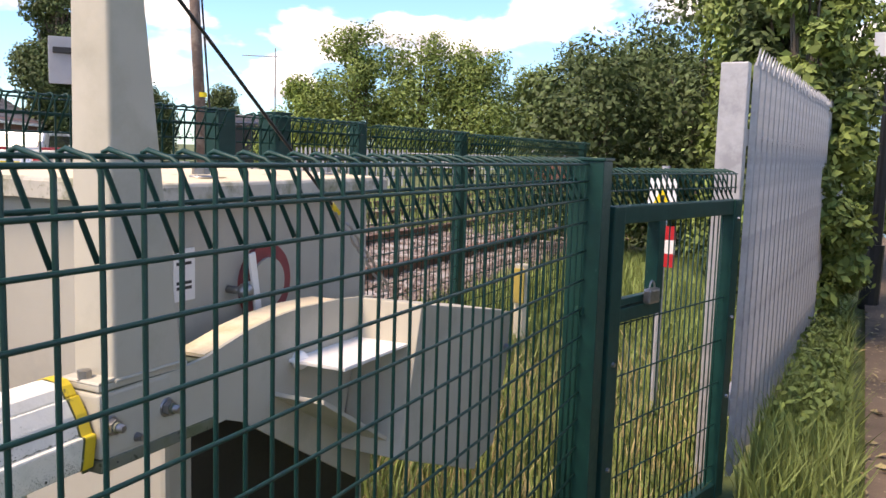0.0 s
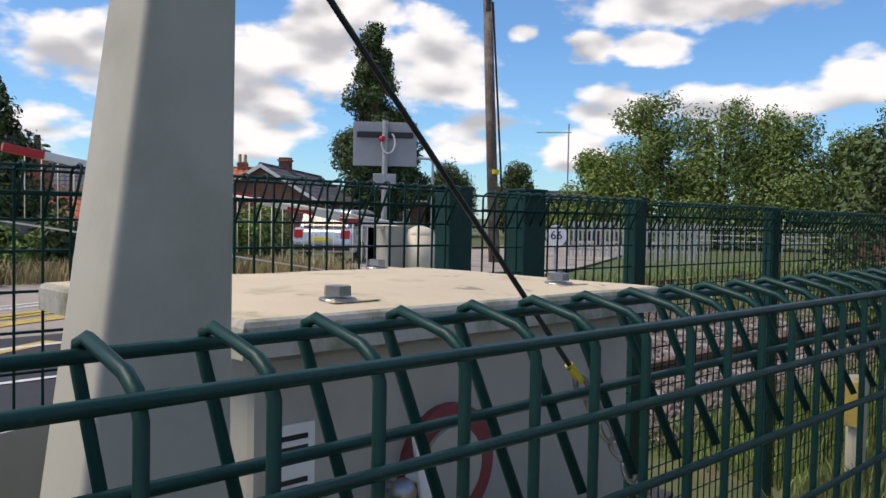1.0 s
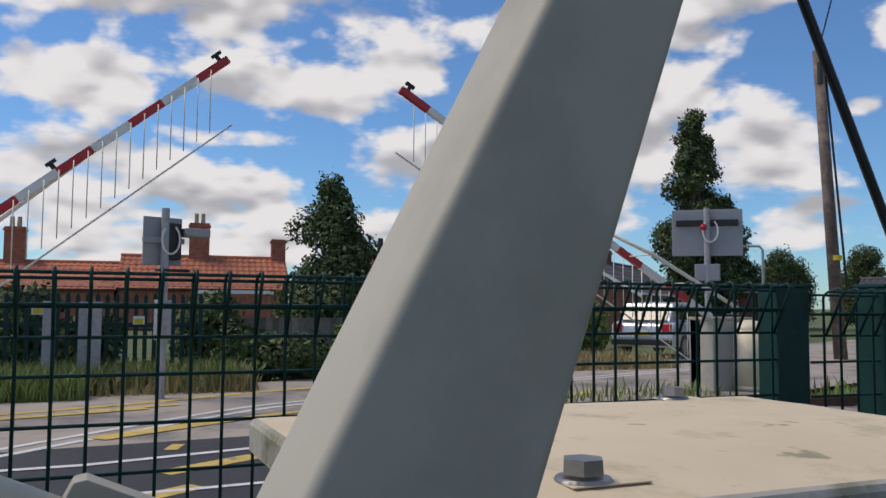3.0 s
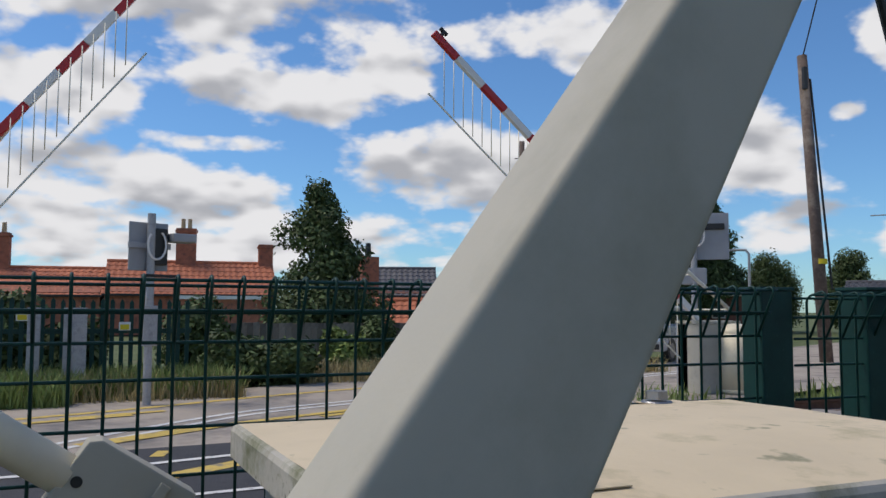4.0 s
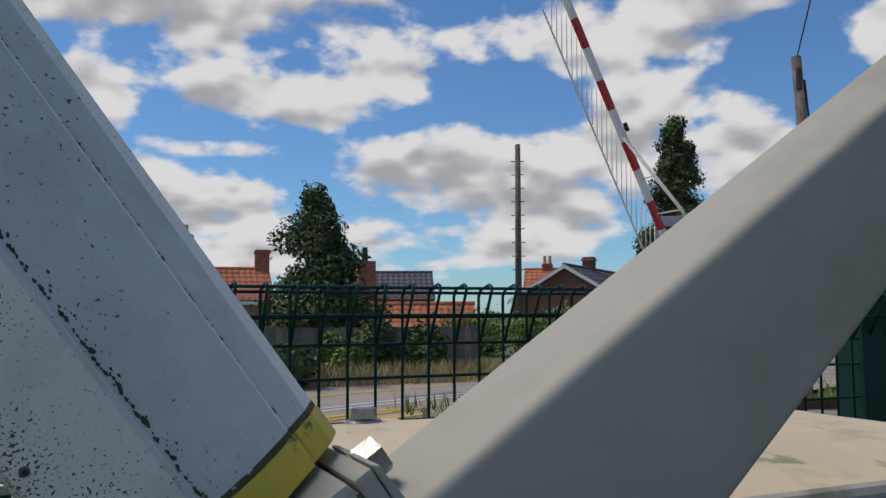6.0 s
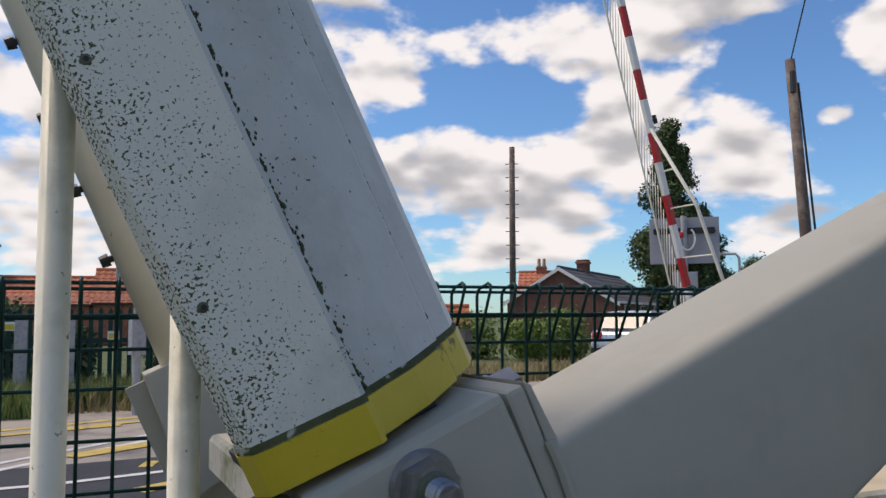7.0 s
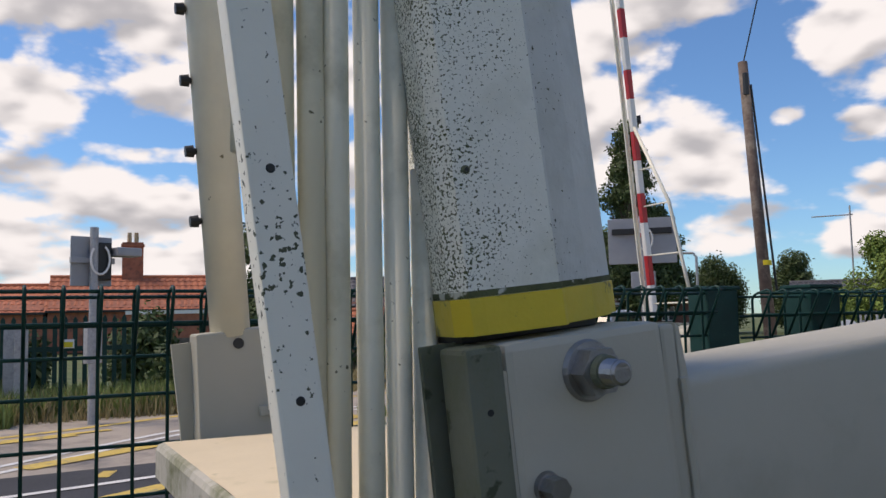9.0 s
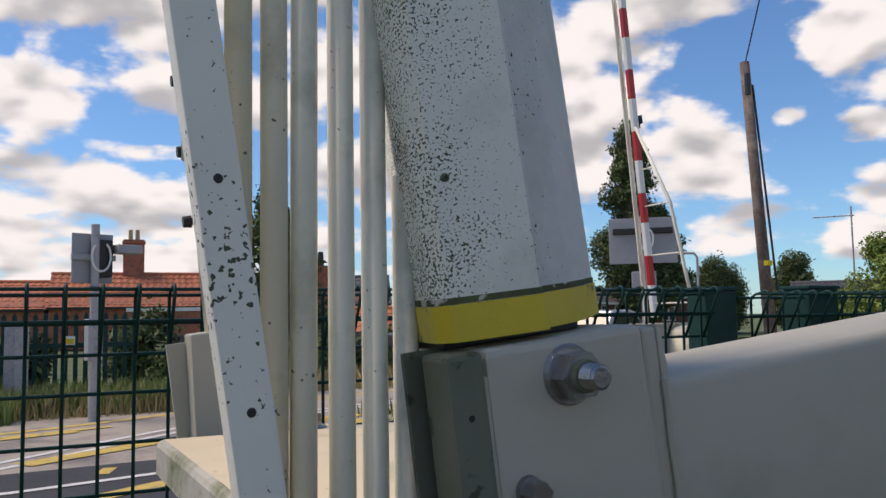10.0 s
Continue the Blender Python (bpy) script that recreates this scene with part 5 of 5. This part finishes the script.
# signal heads seen from behind
def signal(x, y, zt, zb, w, h, base_z, yaw, label, dark):
    t = tagged(empty("road_signal", (x, y, 0)), label, "traffic signal", "road signals")
    t.rotation_euler = (0, 0, radians(yaw))
    bm = B()
    box(bm, -0.03, 0.0, -w / 2, w / 2, zb, zt, 0.012)
    part("backing_board", bm, "sign_back", t)
    bm = B()
    tube(bm, (0.07, 0, GZ), (0.07, 0, zt + (0.12 if dark else 0.02)), 0.055, 0.055, 14)
    part("pole", bm, "galv", t)
    if dark:
        bm = B()
        box(bm, -0.02, 0.10, 0.02, w * 0.42, zb + 0.08, zt - 0.08, 0.02)
        part("lamp_housing", bm, "black", t)
        bm = B()
        box(bm, 0.0, 0.05, -w / 2 - 0.02, w / 2 + 0.02, (zb + zt) / 2 - 0.03, (zb + zt) / 2 + 0.05, 0.006)
        part("bracket", bm, "sign_back", t)
        bm = B()
        box(bm, 0.0, 0.14, -0.10, 0.35, zb - 0.09, zb - 0.05, 0.005)
        part("lower_arm", bm, "black", t)
        bm = B()
        box(bm, -0.1, 0.2, w / 2 - 0.02, w / 2 + 0.34, zt - 0.26, zt - 0.14, 0.02)
        part("side_lamp", bm, "sign_back", t)
        bm = B()
        box(bm, 0.0, 0.13, -0.10, 0.10, GZ + 0.8, GZ + 1.35, 0.01)
        part("control_box", bm, "galv", t)
    else:
        for s in (-1, 1):
            bm = B()
            box(bm, 0.0, 0.06, min(s * 0.06, s * w * 0.44), max(s * 0.06, s * w * 0.44), zt - 0.30, zt - 0.19, 0.015)
            part("lamp_housing", bm, "black", t)
        bm = B()
        ball(bm, (0.14, -0.06, zt - 0.33), 0.06, 10)
        part("red_cap", bm, "red", t)
        bm = B()
        box(bm, -0.06, 0.12, -0.22, 0.22, zb - 0.45, zb - 0.15, 0.02)
        part("bell_box", bm, "sign_back", t)
    bm = B()
    sweep(bm, [(0.13, 0.06 + 0.13 * math.sin(a), (zt + zb) / 2 + 0.02 - 0.2 * math.cos(a)) for a in np.linspace(-2.4, 2.6, 14)], 0.016)
    part("flex_conduit", bm, "frame_white", t)
    return t


signal(-12.0, 10.45, 3.17, 2.33, 1.22, 0.8, GZ, -41, "grey backing board of crossing lights seen from behind", False)
signal(-12.2, 1.12, 2.60, 1.93, 0.56, 0.65, GZ, 20, "dark crossing light signal on a grey pole from behind", True)
# grey cabinet by the far machine
bm = B()
box(bm, -11.0, -10.72, 9.2, 9.5, GZ, 1.25, 0.01)
thing("equipment_cabinet", bm, "sign_back", "small grey equipment cabinet beside the far barrier", "cabinet")
# mileage sign on a post within the fence
sg = tagged(empty("mileage_sign", (-5.3, 7.15, 0)), "round white sign with black figures on a post", "sign")
bm = B()
q = (Vector((0.2, -0.02, 1.3)) - Vector((-5.3, 7.15, 1.18)))
q.z = 0
q.normalize()
tube(bm, tuple(-q * 0.012 + Vector((0, 0, 1.19))), tuple(q * 0.0 + Vector((0, 0, 1.19))), 0.115, 0.115, 28)
part("sign_face", bm, "sign_white", sg)
bm = B()
tube(bm, tuple(-q * 0.04 + Vector((0, 0, GZ))), tuple(-q * 0.04 + Vector((0, 0, 1.3))), 0.025, 0.025, 10)
part("sign_post", bm, "galv", sg)
tx = bpy.data.curves.new("figures", "FONT")
tx.body, tx.size, tx.align_x, tx.align_y = "66", 0.13, "CENTER", "CENTER"
tob = new("figures", tx)
tob.parent = sg
tob.matrix_basis = Matrix.Translation(tuple(q * 0.003 + Vector((0, 0, 1.19)))) @ q.to_track_quat("Z", "Y").to_matrix().to_4x4()
tx.materials.append(M["black"])
# red and white chequered board with a yellow triangle over it
bd = tagged(empty("chequered_board", (-0.18, 3.38, 0)), "red and white chequered limit board on a post", "sign")
bm = B()
tube(bm, (0, 0.02, GZ - 0.05), (0, 0.02, 1.28), 0.02, None, 10)
part("board_post", bm, "galv", bd)
for i in range(2):
    for j in range(3):
        bm = B()
        box(bm, -0.068 + 0.068 * i, 0.068 * i, -0.004, 0.0, 0.79 + 0.067 * j, 0.857 + 0.067 * j)
        part("chequer", bm, "red" if (i + j) % 2 else "white_refl", bd)
bm = B()
box(bm, -0.075, 0.06, -0.004, 0.0, 1.06, 1.22)
wb = part("warning_plate", bm, "sign_white", bd, "white plate with a yellow warning triangle")
bm = B()
prism(bm, [(-0.06, 1.075), (0.045, 1.075), (-0.0075, 1.175)], "y", -0.008, -0.0042)
part("triangle", bm, "sign_yellow", wb)
bm = B()
prism(bm, [(-0.012, 1.09), (0.0, 1.09), (0.006, 1.14), (-0.018, 1.14)], "y", -0.010, -0.0082)
part("symbol", bm, "black", wb)
# short yellow marker post in the grass
bm = B()
tube(bm, (-1.2, 4.25, GZ - 0.05), (-1.2, 4.25, 0.62), 0.045, 0.05, 12)
mk = thing("marker_post", bm, "cream", "stubby yellowed marker post in the grass", "post")
bm = B()
box(bm, -1.235, -1.165, 4.18, 4.2, 0.38, 0.60, 0.004)
part("reflector", bm, "line_yellow", mk)
# street lamp and aerial in the distance
bm = B()
sweep(bm, [(-28.8, 27.9, GZ), (-28.8, 27.9, 4.0), (-28.9, 27.8, 4.18), (-29.3, 27.4, 4.2)], 0.06, 8)
lp = thing("street_lamp", bm, "galv", "grey street lamp by the far houses", "street lamp")
bm = B()
box(bm, -29.5, -29.2, 27.2, 27.5, 4.14, 4.22, 0.02)
part("lamp_head", bm, "galv", lp)
bm = B()
tube(bm, (-27.0, 36.2, GZ), (-27.0, 36.2, 6.5), 0.04, None, 8)
tube(bm, (-28.4, 35.2, 6.05), (-26.9, 36.3, 6.05), 0.03, None, 6)
thing("radio_aerial", bm, "galv", "thin grey aerial mast with one cross arm", "aerial")
# lamp post on the footpath
bm = B()
tube(bm, (0.88, 7.45, GZ - 0.05), (0.90, 7.46, 0.62), 0.085, 0.075, 12)
tube(bm, (0.90, 7.46, 0.62), (0.92, 7.46, 4.6), 0.05, 0.045, 12)
lp2 = thing("lamp_post", bm, "black", "dark painted lamp post beside the footpath", "lamp post")
bm = B()
box(bm, 0.75, 0.95, 7.30, 7.33, 2.22, 2.42, 0.004)
part("sign_plate", bm, "sign_white", lp2, "small white sign plate")


# ---- fences across the road ----
def picket_fence(name, x0, y0, x1, y1, n, w, zt, zb, material, label, thick=0.02, spike=False, rails=(0.3, 1.0), piece="board"):
    f = tagged(empty(name, (x0, y0, 0)), label, "fence")
    d = Vector((x1 - x0, y1 - y0, 0))
    ang = math.atan2(d.y, d.x)
    f.rotation_euler = (0, 0, ang)
    L = d.length
    bm = B()
    if spike:
        prism(bm, [(-w / 2, zb), (w / 2, zb), (w / 2, zt - 0.06), (0, zt), (-w / 2, zt - 0.06)], "y", -thick / 2, thick / 2)
    else:
        box(bm, -w / 2, w / 2, -thick / 2, thick / 2, zb, zt, 0.003)
    me = mesh_of(piece, bm, material)
    r = random.Random(n)
    for i in range(n):
        ob = new(piece, me)
        ob.parent = f
        ob.location = (L * (i + 0.5) / n, 0, r.uniform(-0.015, 0.015))
    for z in rails:
        bm = B()
        box(bm, 0, L, thick / 2 + 0.002, thick / 2 + 0.05, z, z + 0.08, 0.004)
        part("rail_bar", bm, material, f)
    return f


picket_fence("board_fence", -18.7, 3.0, -17.0, 8.6, 42, 0.135, 1.12, GZ, "wood", "weathered grey close-board garden fence")
picket_fence("palisade_fence", -15.0, -4.5, -14.85, 2.05, 44, 0.07, 1.58, GZ, "green", "dark green palisade fence behind the verge", spike=True, piece="pale")
picket_fence("palisade_fence", -17.8, 24.0, -13.6, 26.2, 30, 0.07, 1.35, GZ - 0.1, "galv", "grey palisade fence beyond the tracks", spike=True, piece="pale")
for x, y in ((-14.2, -0.35), (-14.3, 0.15), (-13.8, 0.3)):
    bm = B()
    box(bm, x - 0.09, x + 0.09, y - 0.09, y + 0.09, GZ - 0.05, 1.42, 0.008)
    thing("cable_post", bm, "galv", "galvanised equipment post in the verge", "post", "verge posts")
for x, y, z in ((-14.885, -0.55, 1.28), (-14.85, 0.98, 1.12)):
    bm = B()
    box(bm, x - 0.01, x + 0.01, y - 0.09, y + 0.09, z - 0.07, z + 0.07, 0.002)
    s = thing("warning_sign", bm, "sign_white", "small white and yellow warning sign on the fence", "sign", "fence signs")
    bm = B()
    box(bm, x + 0.011, x + 0.014, y - 0.07, y + 0.07, z - 0.055, z + 0.03)
    part("yellow_panel", bm, "sign_yellow", s)
# white railing and steps of the footbridge beyond
def railing(name, a, b, z0, z1, n, label):
    f = tagged(empty(name), label, "railing")
    A, Bv = Vector(a), Vector(b)
    for z in (z0 + 0.1, (z0 + z1) / 2, z1):
        bm = B()
        tube(bm, (A.x, A.y, z), (Bv.x, Bv.y, z), 0.025, None, 8)
        part("handrail", bm, "galv", f)
    for i in range(n + 1):
        p = A.lerp(Bv, i / n)
        bm = B()
        tube(bm, (p.x, p.y, z0 - 0.4), (p.x, p.y, z1), 0.025, None, 8)
        part("baluster", bm, "galv", f)


railing("white_railing", (-16.4, 30.7), (-11.4, 32.9), 0.55, 1.2, 12, "pale tubular railing beyond the tracks")
railing("bridge_railing", (-11.3, 33.0), (-6.0, 34.4), 1.0, 1.9, 8, "pale tubular railing on a low bridge")
bm = B()
box(bm, -11.4, -5.5, 33.1, 35.0, GZ - 0.1, 1.0, 0.02)
thing("bridge_abutment", bm, "brown_brick", "low brick abutment under the railing", "wall", kind="structure")


# ---- houses ----
def house(name, a, b, depth, ridge, eave, base, wall, roof, label, chim=(), windows=(), gable_trim=False, corr=0.32):
    """Ridge runs from a to b; depth is the half width. Chimneys: (fraction along, width, top, pots)."""
    A, Bv = Vector((a[0], a[1], 0)), Vector((b[0], b[1], 0))
    d = (Bv - A).normalized()
    nrm = Vector((-d.y, d.x, 0))
    if nrm.dot(eye - A) < 0:
        nrm = -nrm
    L = (Bv - A).length
    h = tagged(empty(name, tuple(A)), label, "house", "houses")
    rot = Matrix((d, nrm, Vector((0, 0, 1)))).transposed().to_4x4()
    h.matrix_basis = Matrix.Translation(A) @ rot
    w = B()
    prism(w, [(-depth, base), (depth, base), (depth, eave), (0, ridge - 0.12), (-depth, eave)], "x", 0, L)
    wl = part("wall", w, wall, h)
    # tiled slopes as rolled sheets
    for s in (1, -1):
        n = max(4, int(L / corr * 4))
        rows = 7
        vs, fs = [], []
        for j in range(rows):
            for e in (0, 1):
                f = (j + e) / rows
                y, z = s * (depth + 0.25) * f, ridge + (eave - 0.18 - ridge) * f + (0.04 if e else 0.0)
                for i in range(n + 1):
                    vs.append((-0.15 + (L + 0.3) * i / n, y, z + 0.025 * math.sin(i * math.pi / 2)))
        for j in range(2 * rows - 1):
            o = j * (n + 1)
            for i in range(n):
                fs.append((o + i, o + i + 1, o + n + 2 + i, o + n + 1 + i))
        raw("roof_slope", vs, fs, roof, h)
    bm = B()
    tube(bm, (-0.16, 0, ridge + 0.01), (L + 0.16, 0, ridge + 0.01), 0.11, None, 8)
    part("ridge_tiles", bm, roof, h)
    bm = B()
    box(bm, -0.1, L + 0.1, depth + 0.18, depth + 0.28, eave - 0.24, eave - 0.12, 0.01)
    part("gutter", bm, "frame_white" if gable_trim else "black", h)
    if gable_trim:
        for x in (-0.18, L + 0.12):
            for s in (1, -1):
                bm = B()
                prism(bm, [(0, ridge + 0.04), (s * (depth + 0.28), eave - 0.20), (s * (depth + 0.28), eave - 0.38), (0, ridge - 0.16)], "x", x, x + 0.05)
                part("bargeboard", bm, "frame_white", h)
    for f, cw, top, pots in chim:
        bm = B()
        box(bm, f * L - cw / 2, f * L + cw / 2, -0.3, 0.3, eave, top, 0.01)
        c = part("chimney", bm, "brick" if wall != "brown_brick" else "brown_brick", h)
        bm = B()
        box(bm, f * L - cw / 2 - 0.06, f * L + cw / 2 + 0.06, -0.36, 0.36, top - 0.22, top - 0.1, 0.01)
        part("corbel", bm, "brick", c)
        for i in range(pots):
            bm = B()
            x = f * L + (i - (pots - 1) / 2) * 0.36
            tube(bm, (x, 0, top), (x, 0, top + 0.55), 0.13, 0.11, 10)
            part("chimney_pot", bm, "clay", c)
    for f, z0, z1, ww in windows:
        bm = B()
        box(bm, f * L - ww / 2, f * L + ww / 2, depth - 0.02, depth + 0.05, z0, z1, 0.01)
        wd = part("window", bm, "frame_white", h)
        for s in (-1, 1):
            bm = B()
            box(bm, f * L + s * ww / 4 - ww / 4 + 0.05, f * L + s * ww / 4 + ww / 4 - 0.05, depth + 0.051, depth + 0.06, z0 + 0.07, z1 - 0.07)
            part("pane", bm, "glass", wd)
    return h


def F(x, y, z, k):
    p = eye + (Vector((x, y, z)) - eye) * k
    return p.x, p.y, p.z


K = 1.45
za = F(-34, 2, 3.05, K)[2]
a, b = F(-34.9, -6.0, 3.0, K), F(-33.96, 1.3, 3.0, K)
house("terrace_house", a[:2], b[:2], 3.2, a[2] - 0.1, F(0, 0, 2.0, K)[2], GZ, "brick", "tile", "brick cottage with an orange pantile roof", chim=((0.50, 1.0, F(0, 0, 4.2, K)[2], 2),))
a, b = F(-33.96, 1.4, 3.15, K), F(-33.3, 7.3, 3.3, K)
house("terrace_house", a[:2], b[:2], 3.3, a[2] + 0.12, F(0, 0, 2.05, K)[2], GZ, "brick", "tile", "brick cottage with an orange pantile roof and two chimneys", chim=((0.46, 1.1, F(0, 0, 4.55, K)[2], 2), (0.97, 0.8, F(0, 0, 4.0, K)[2], 0)))
a, b = F(-26.9, 3.2, 1.8, K), F(-26.4, 5.5, 1.8, K)
bm = B()
prism(bm, [a[:2], b[:2], (b[0] - 3, b[1] + 0.6), (a[0] - 3, a[1] + 0.6)], "z", GZ, a[2] - 0.1)
ext = thing("brick_extension", bm, "brick", "flat-roofed brick extension with a white fascia", "house", "houses")
bm = B()
prism(bm, [(a[0] + 0.1, a[1] - 0.1), (b[0] + 0.1, b[1] + 0.1), (b[0] - 3.1, b[1] + 0.7), (a[0] - 3.1, a[1] + 0.5)], "z", a[2] - 0.1, a[2] + 0.06)
part("fascia", bm, "frame_white", ext)
a, b = F(-34.5, 10.4, 3.2, K), F(-33.1, 14.3, 3.2, K)
house("slate_house", a[:2], b[:2], 3.0, a[2], F(0, 0, 2.1, K)[2], GZ, "brown_brick", "slate", "brick house with a dark slate roof", chim=((0.05, 0.8, F(0, 0, 3.6, K)[2], 1),))
a, b = F(-26.6, 8.9, 1.75, K), F(-25.1, 12.4, 1.7, K)
house("outbuilding", a[:2], b[:2], 2.2, a[2], F(0, 0, 0.5, K)[2], GZ - 0.5, "brick", "tile", "low outbuilding with a sagging pantile roof")
a, b = F(-31.3, 10.4, 2.3, K), F(-31.0, 11.1, 2.3, K)
bm = B()
box(bm, a[0] - 0.45, a[0] + 0.45, a[1], b[1], GZ, F(0, 0, 3.5, K)[2], 0.01)
st = thing("brick_chimney", bm, "brick", "tall red brick chimney stack with a dark cowl", "chimney")
bm = B()
tube(bm, (a[0], (a[1] + b[1]) / 2, F(0, 0, 3.5, K)[2]), (a[0], (a[1] + b[1]) / 2, F(0, 0, 4.05, K)[2]), 0.2, 0.15, 10)
part("cowl", bm, "black", st)
a, b = F(-33.84, 21.57, 3.62, 1.1), F(-32.29, 23.85, 3.6, 1.42)
house("brick_house", a[:2], b[:2], 2.9, a[2] + 0.1, F(0, 0, 2.2, 1.1)[2], GZ - 0.5, "brown_brick", "slate", "brown brick house with white bargeboards and windows", chim=((0.35, 0.7, F(0, 0, 4.0, 1.2)[2] + 0.1, 0),),
      windows=((0.2, 1.0, 2.0, 1.2), (0.5, 1.0, 2.0, 1.2), (0.8, 1.0, 2.0, 1.2), (0.3, -0.2, 0.6, 1.2), (0.7, -0.2, 0.6, 1.2)), gable_trim=True)
a, b = F(-40.0, 23.0, 3.6, 1.3), F(-39.0, 24.6, 3.6, 1.3)
house("rendered_house", a[:2], b[:2], 3.0, a[2] + 0.3, F(0, 0, 2.6, 1.3)[2], GZ, "peach", "tile", "peach rendered house with a tiled roof", gable_trim=True, chim=((0.6, 0.7, a[2] + 0.7, 2),))
a, b = F(-37.6, 30.2, 3.35, 1.2), F(-35.0, 33.2, 3.3, 1.2)
house("brick_house", a[:2], b[:2], 3.0, a[2], F(0, 0, 2.4, 1.2)[2], GZ - 0.5, "brown_brick", "slate", "brown brick house with a grey slate roof", chim=((0.5, 0.6, F(0, 0, 3.7, 1.2)[2], 0),),
      windows=((0.25, 1.0, 1.9, 0.8), (0.7, 1.0, 1.9, 0.8)), gable_trim=True)
a, b = F(-32.4, 38.3, 3.0, 1.1), F(-28.6, 41.2, 3.05, 1.1)
house("shed", a[:2], b[:2], 2.0, a[2], F(0, 0, 2.6, 1.1)[2], GZ, "black", "slate", "long dark shed with a low roof")
bm = B()
box(bm, 0.55, 4.5, 15.5, 15.7, GZ - 0.05, 2.4, 0.01)
thing("hoarding", bm, "blue", "pale blue painted hoarding at the end of the path", "hoarding", kind="structure")


# ---- cars ----
def car(x, y, yaw, paint, label):
    """A hatchback seen from behind."""
    c = tagged(empty("car", (x, y, GZ - 0.02)), label, "car", "cars")
    c.rotation_euler = (0, 0, radians(yaw))
    bm = B()
    prism(bm, [(-2.0, 0.30), (-2.05, 0.55), (-2.0, 0.85), (-1.88, 0.95), (0.9, 0.95), (1.7, 0.82), (2.0, 0.62), (2.0, 0.30)], "y", -0.84, 0.84, 0.06)
    part("body", bm, paint, c)
    bm = B()
    prism(bm, [(-1.88, 0.95), (-1.55, 1.42), (-0.2, 1.47), (0.35, 1.40), (1.0, 0.95)], "y", -0.70, 0.70, 0.05)
    part("cabin", bm, paint, c)
    bm = B()
    prism(bm, [(-1.86, 1.0), (-1.60, 1.36), (-1.62, 1.36), (-1.90, 1.0)], "y", -0.6, 0.6)
    part("rear_window", bm, "glass", c)
    for s in (-1, 1):
        bm = B()
        prism(bm, [(-1.4, 1.0), (-1.25, 1.34), (0.25, 1.34), (0.75, 1.0)], "y", s * 0.705 - 0.006, s * 0.705 + 0.006)
        part("side_window", bm, "glass", c)
        bm = B()
        box(bm, -2.06, -1.96, s * 0.66 - 0.12, s * 0.66 + 0.12, 0.68, 0.90, 0.02)
        part("tail_light", bm, "red", c)
        for wx in (-1.25, 1.25):
            bm = B()
            tube(bm, (wx, s * 0.70, 0.31), (wx, s * 0.86, 0.31), 0.31, 0.31, 20)
            wh = part("wheel", bm, "black", c)
            bm = B()
            tube(bm, (wx, s * 0.861, 0.31), (wx, s * 0.868, 0.31), 0.2, 0.19, 16)
            part("rim", bm, "steel", wh)
    bm = B()
    box(bm, -2.10, -2.04, -0.80, 0.80, 0.36, 0.50, 0.02)
    part("bumper", bm, "black", c)
    bm = B()
    box(bm, -2.105, -2.055, -0.26, 0.26, 0.60, 0.70, 0.004)
    part("number_plate", bm, "sign_yellow", c)
    return c


car(-18.9, 15.0, 122, "silver", "silver hatchback parked at the roadside")

# unseen hedge behind the camera, added to cut sky light on path-side faces
rngh = random.Random(31)
lumps = []
for _ in range(110):
    hy = rngh.uniform(-9, 9)
    lumps.append((rngh.uniform(2.7, 4.2), hy, rngh.uniform(0.2, 0.6 if hy < 2 else 1.5), rngh.uniform(0.5, 0.8), rngh.uniform(0.3, 0.5)))
cloud_of_leaves("hedge", lumps, 22000, 0.13, "leaf_dark", 33, label="unseen dark hedge added to shade the path side, taller beyond the gate", category="hedge", kind="stuff")


def motions():
    for arm, at, turn, rows in ARMS:
        walk(arm, [(t, pose(*at, 0, 0, turn) @ pose(0, 0, 0, -a, 0, 0)) for t, a in rows])
        for p, off, owner, lean, spin in PICKETS:
            if owner == arm.name:
                walk(p, [(t, Matrix.Translation(off) @ pose(0, 0, 0, a + lean, 0, 0) @ pose(0, 0, 0, 0, 0, spin)) for t, a in rows])
        for r, off, owner, drop, tilt in RAILS:
            if owner == arm.name:
                walk(r, [(t, Matrix.Translation(off + Vector((0, drop * math.sin(radians(a)), -drop * math.cos(radians(a))))) @ pose(0, -1.165 * (tilt > 0), 0, tilt, 0, 0)
                          @ pose(0, 1.165 * (tilt > 0), 0)) for t, a in rows])


motions()
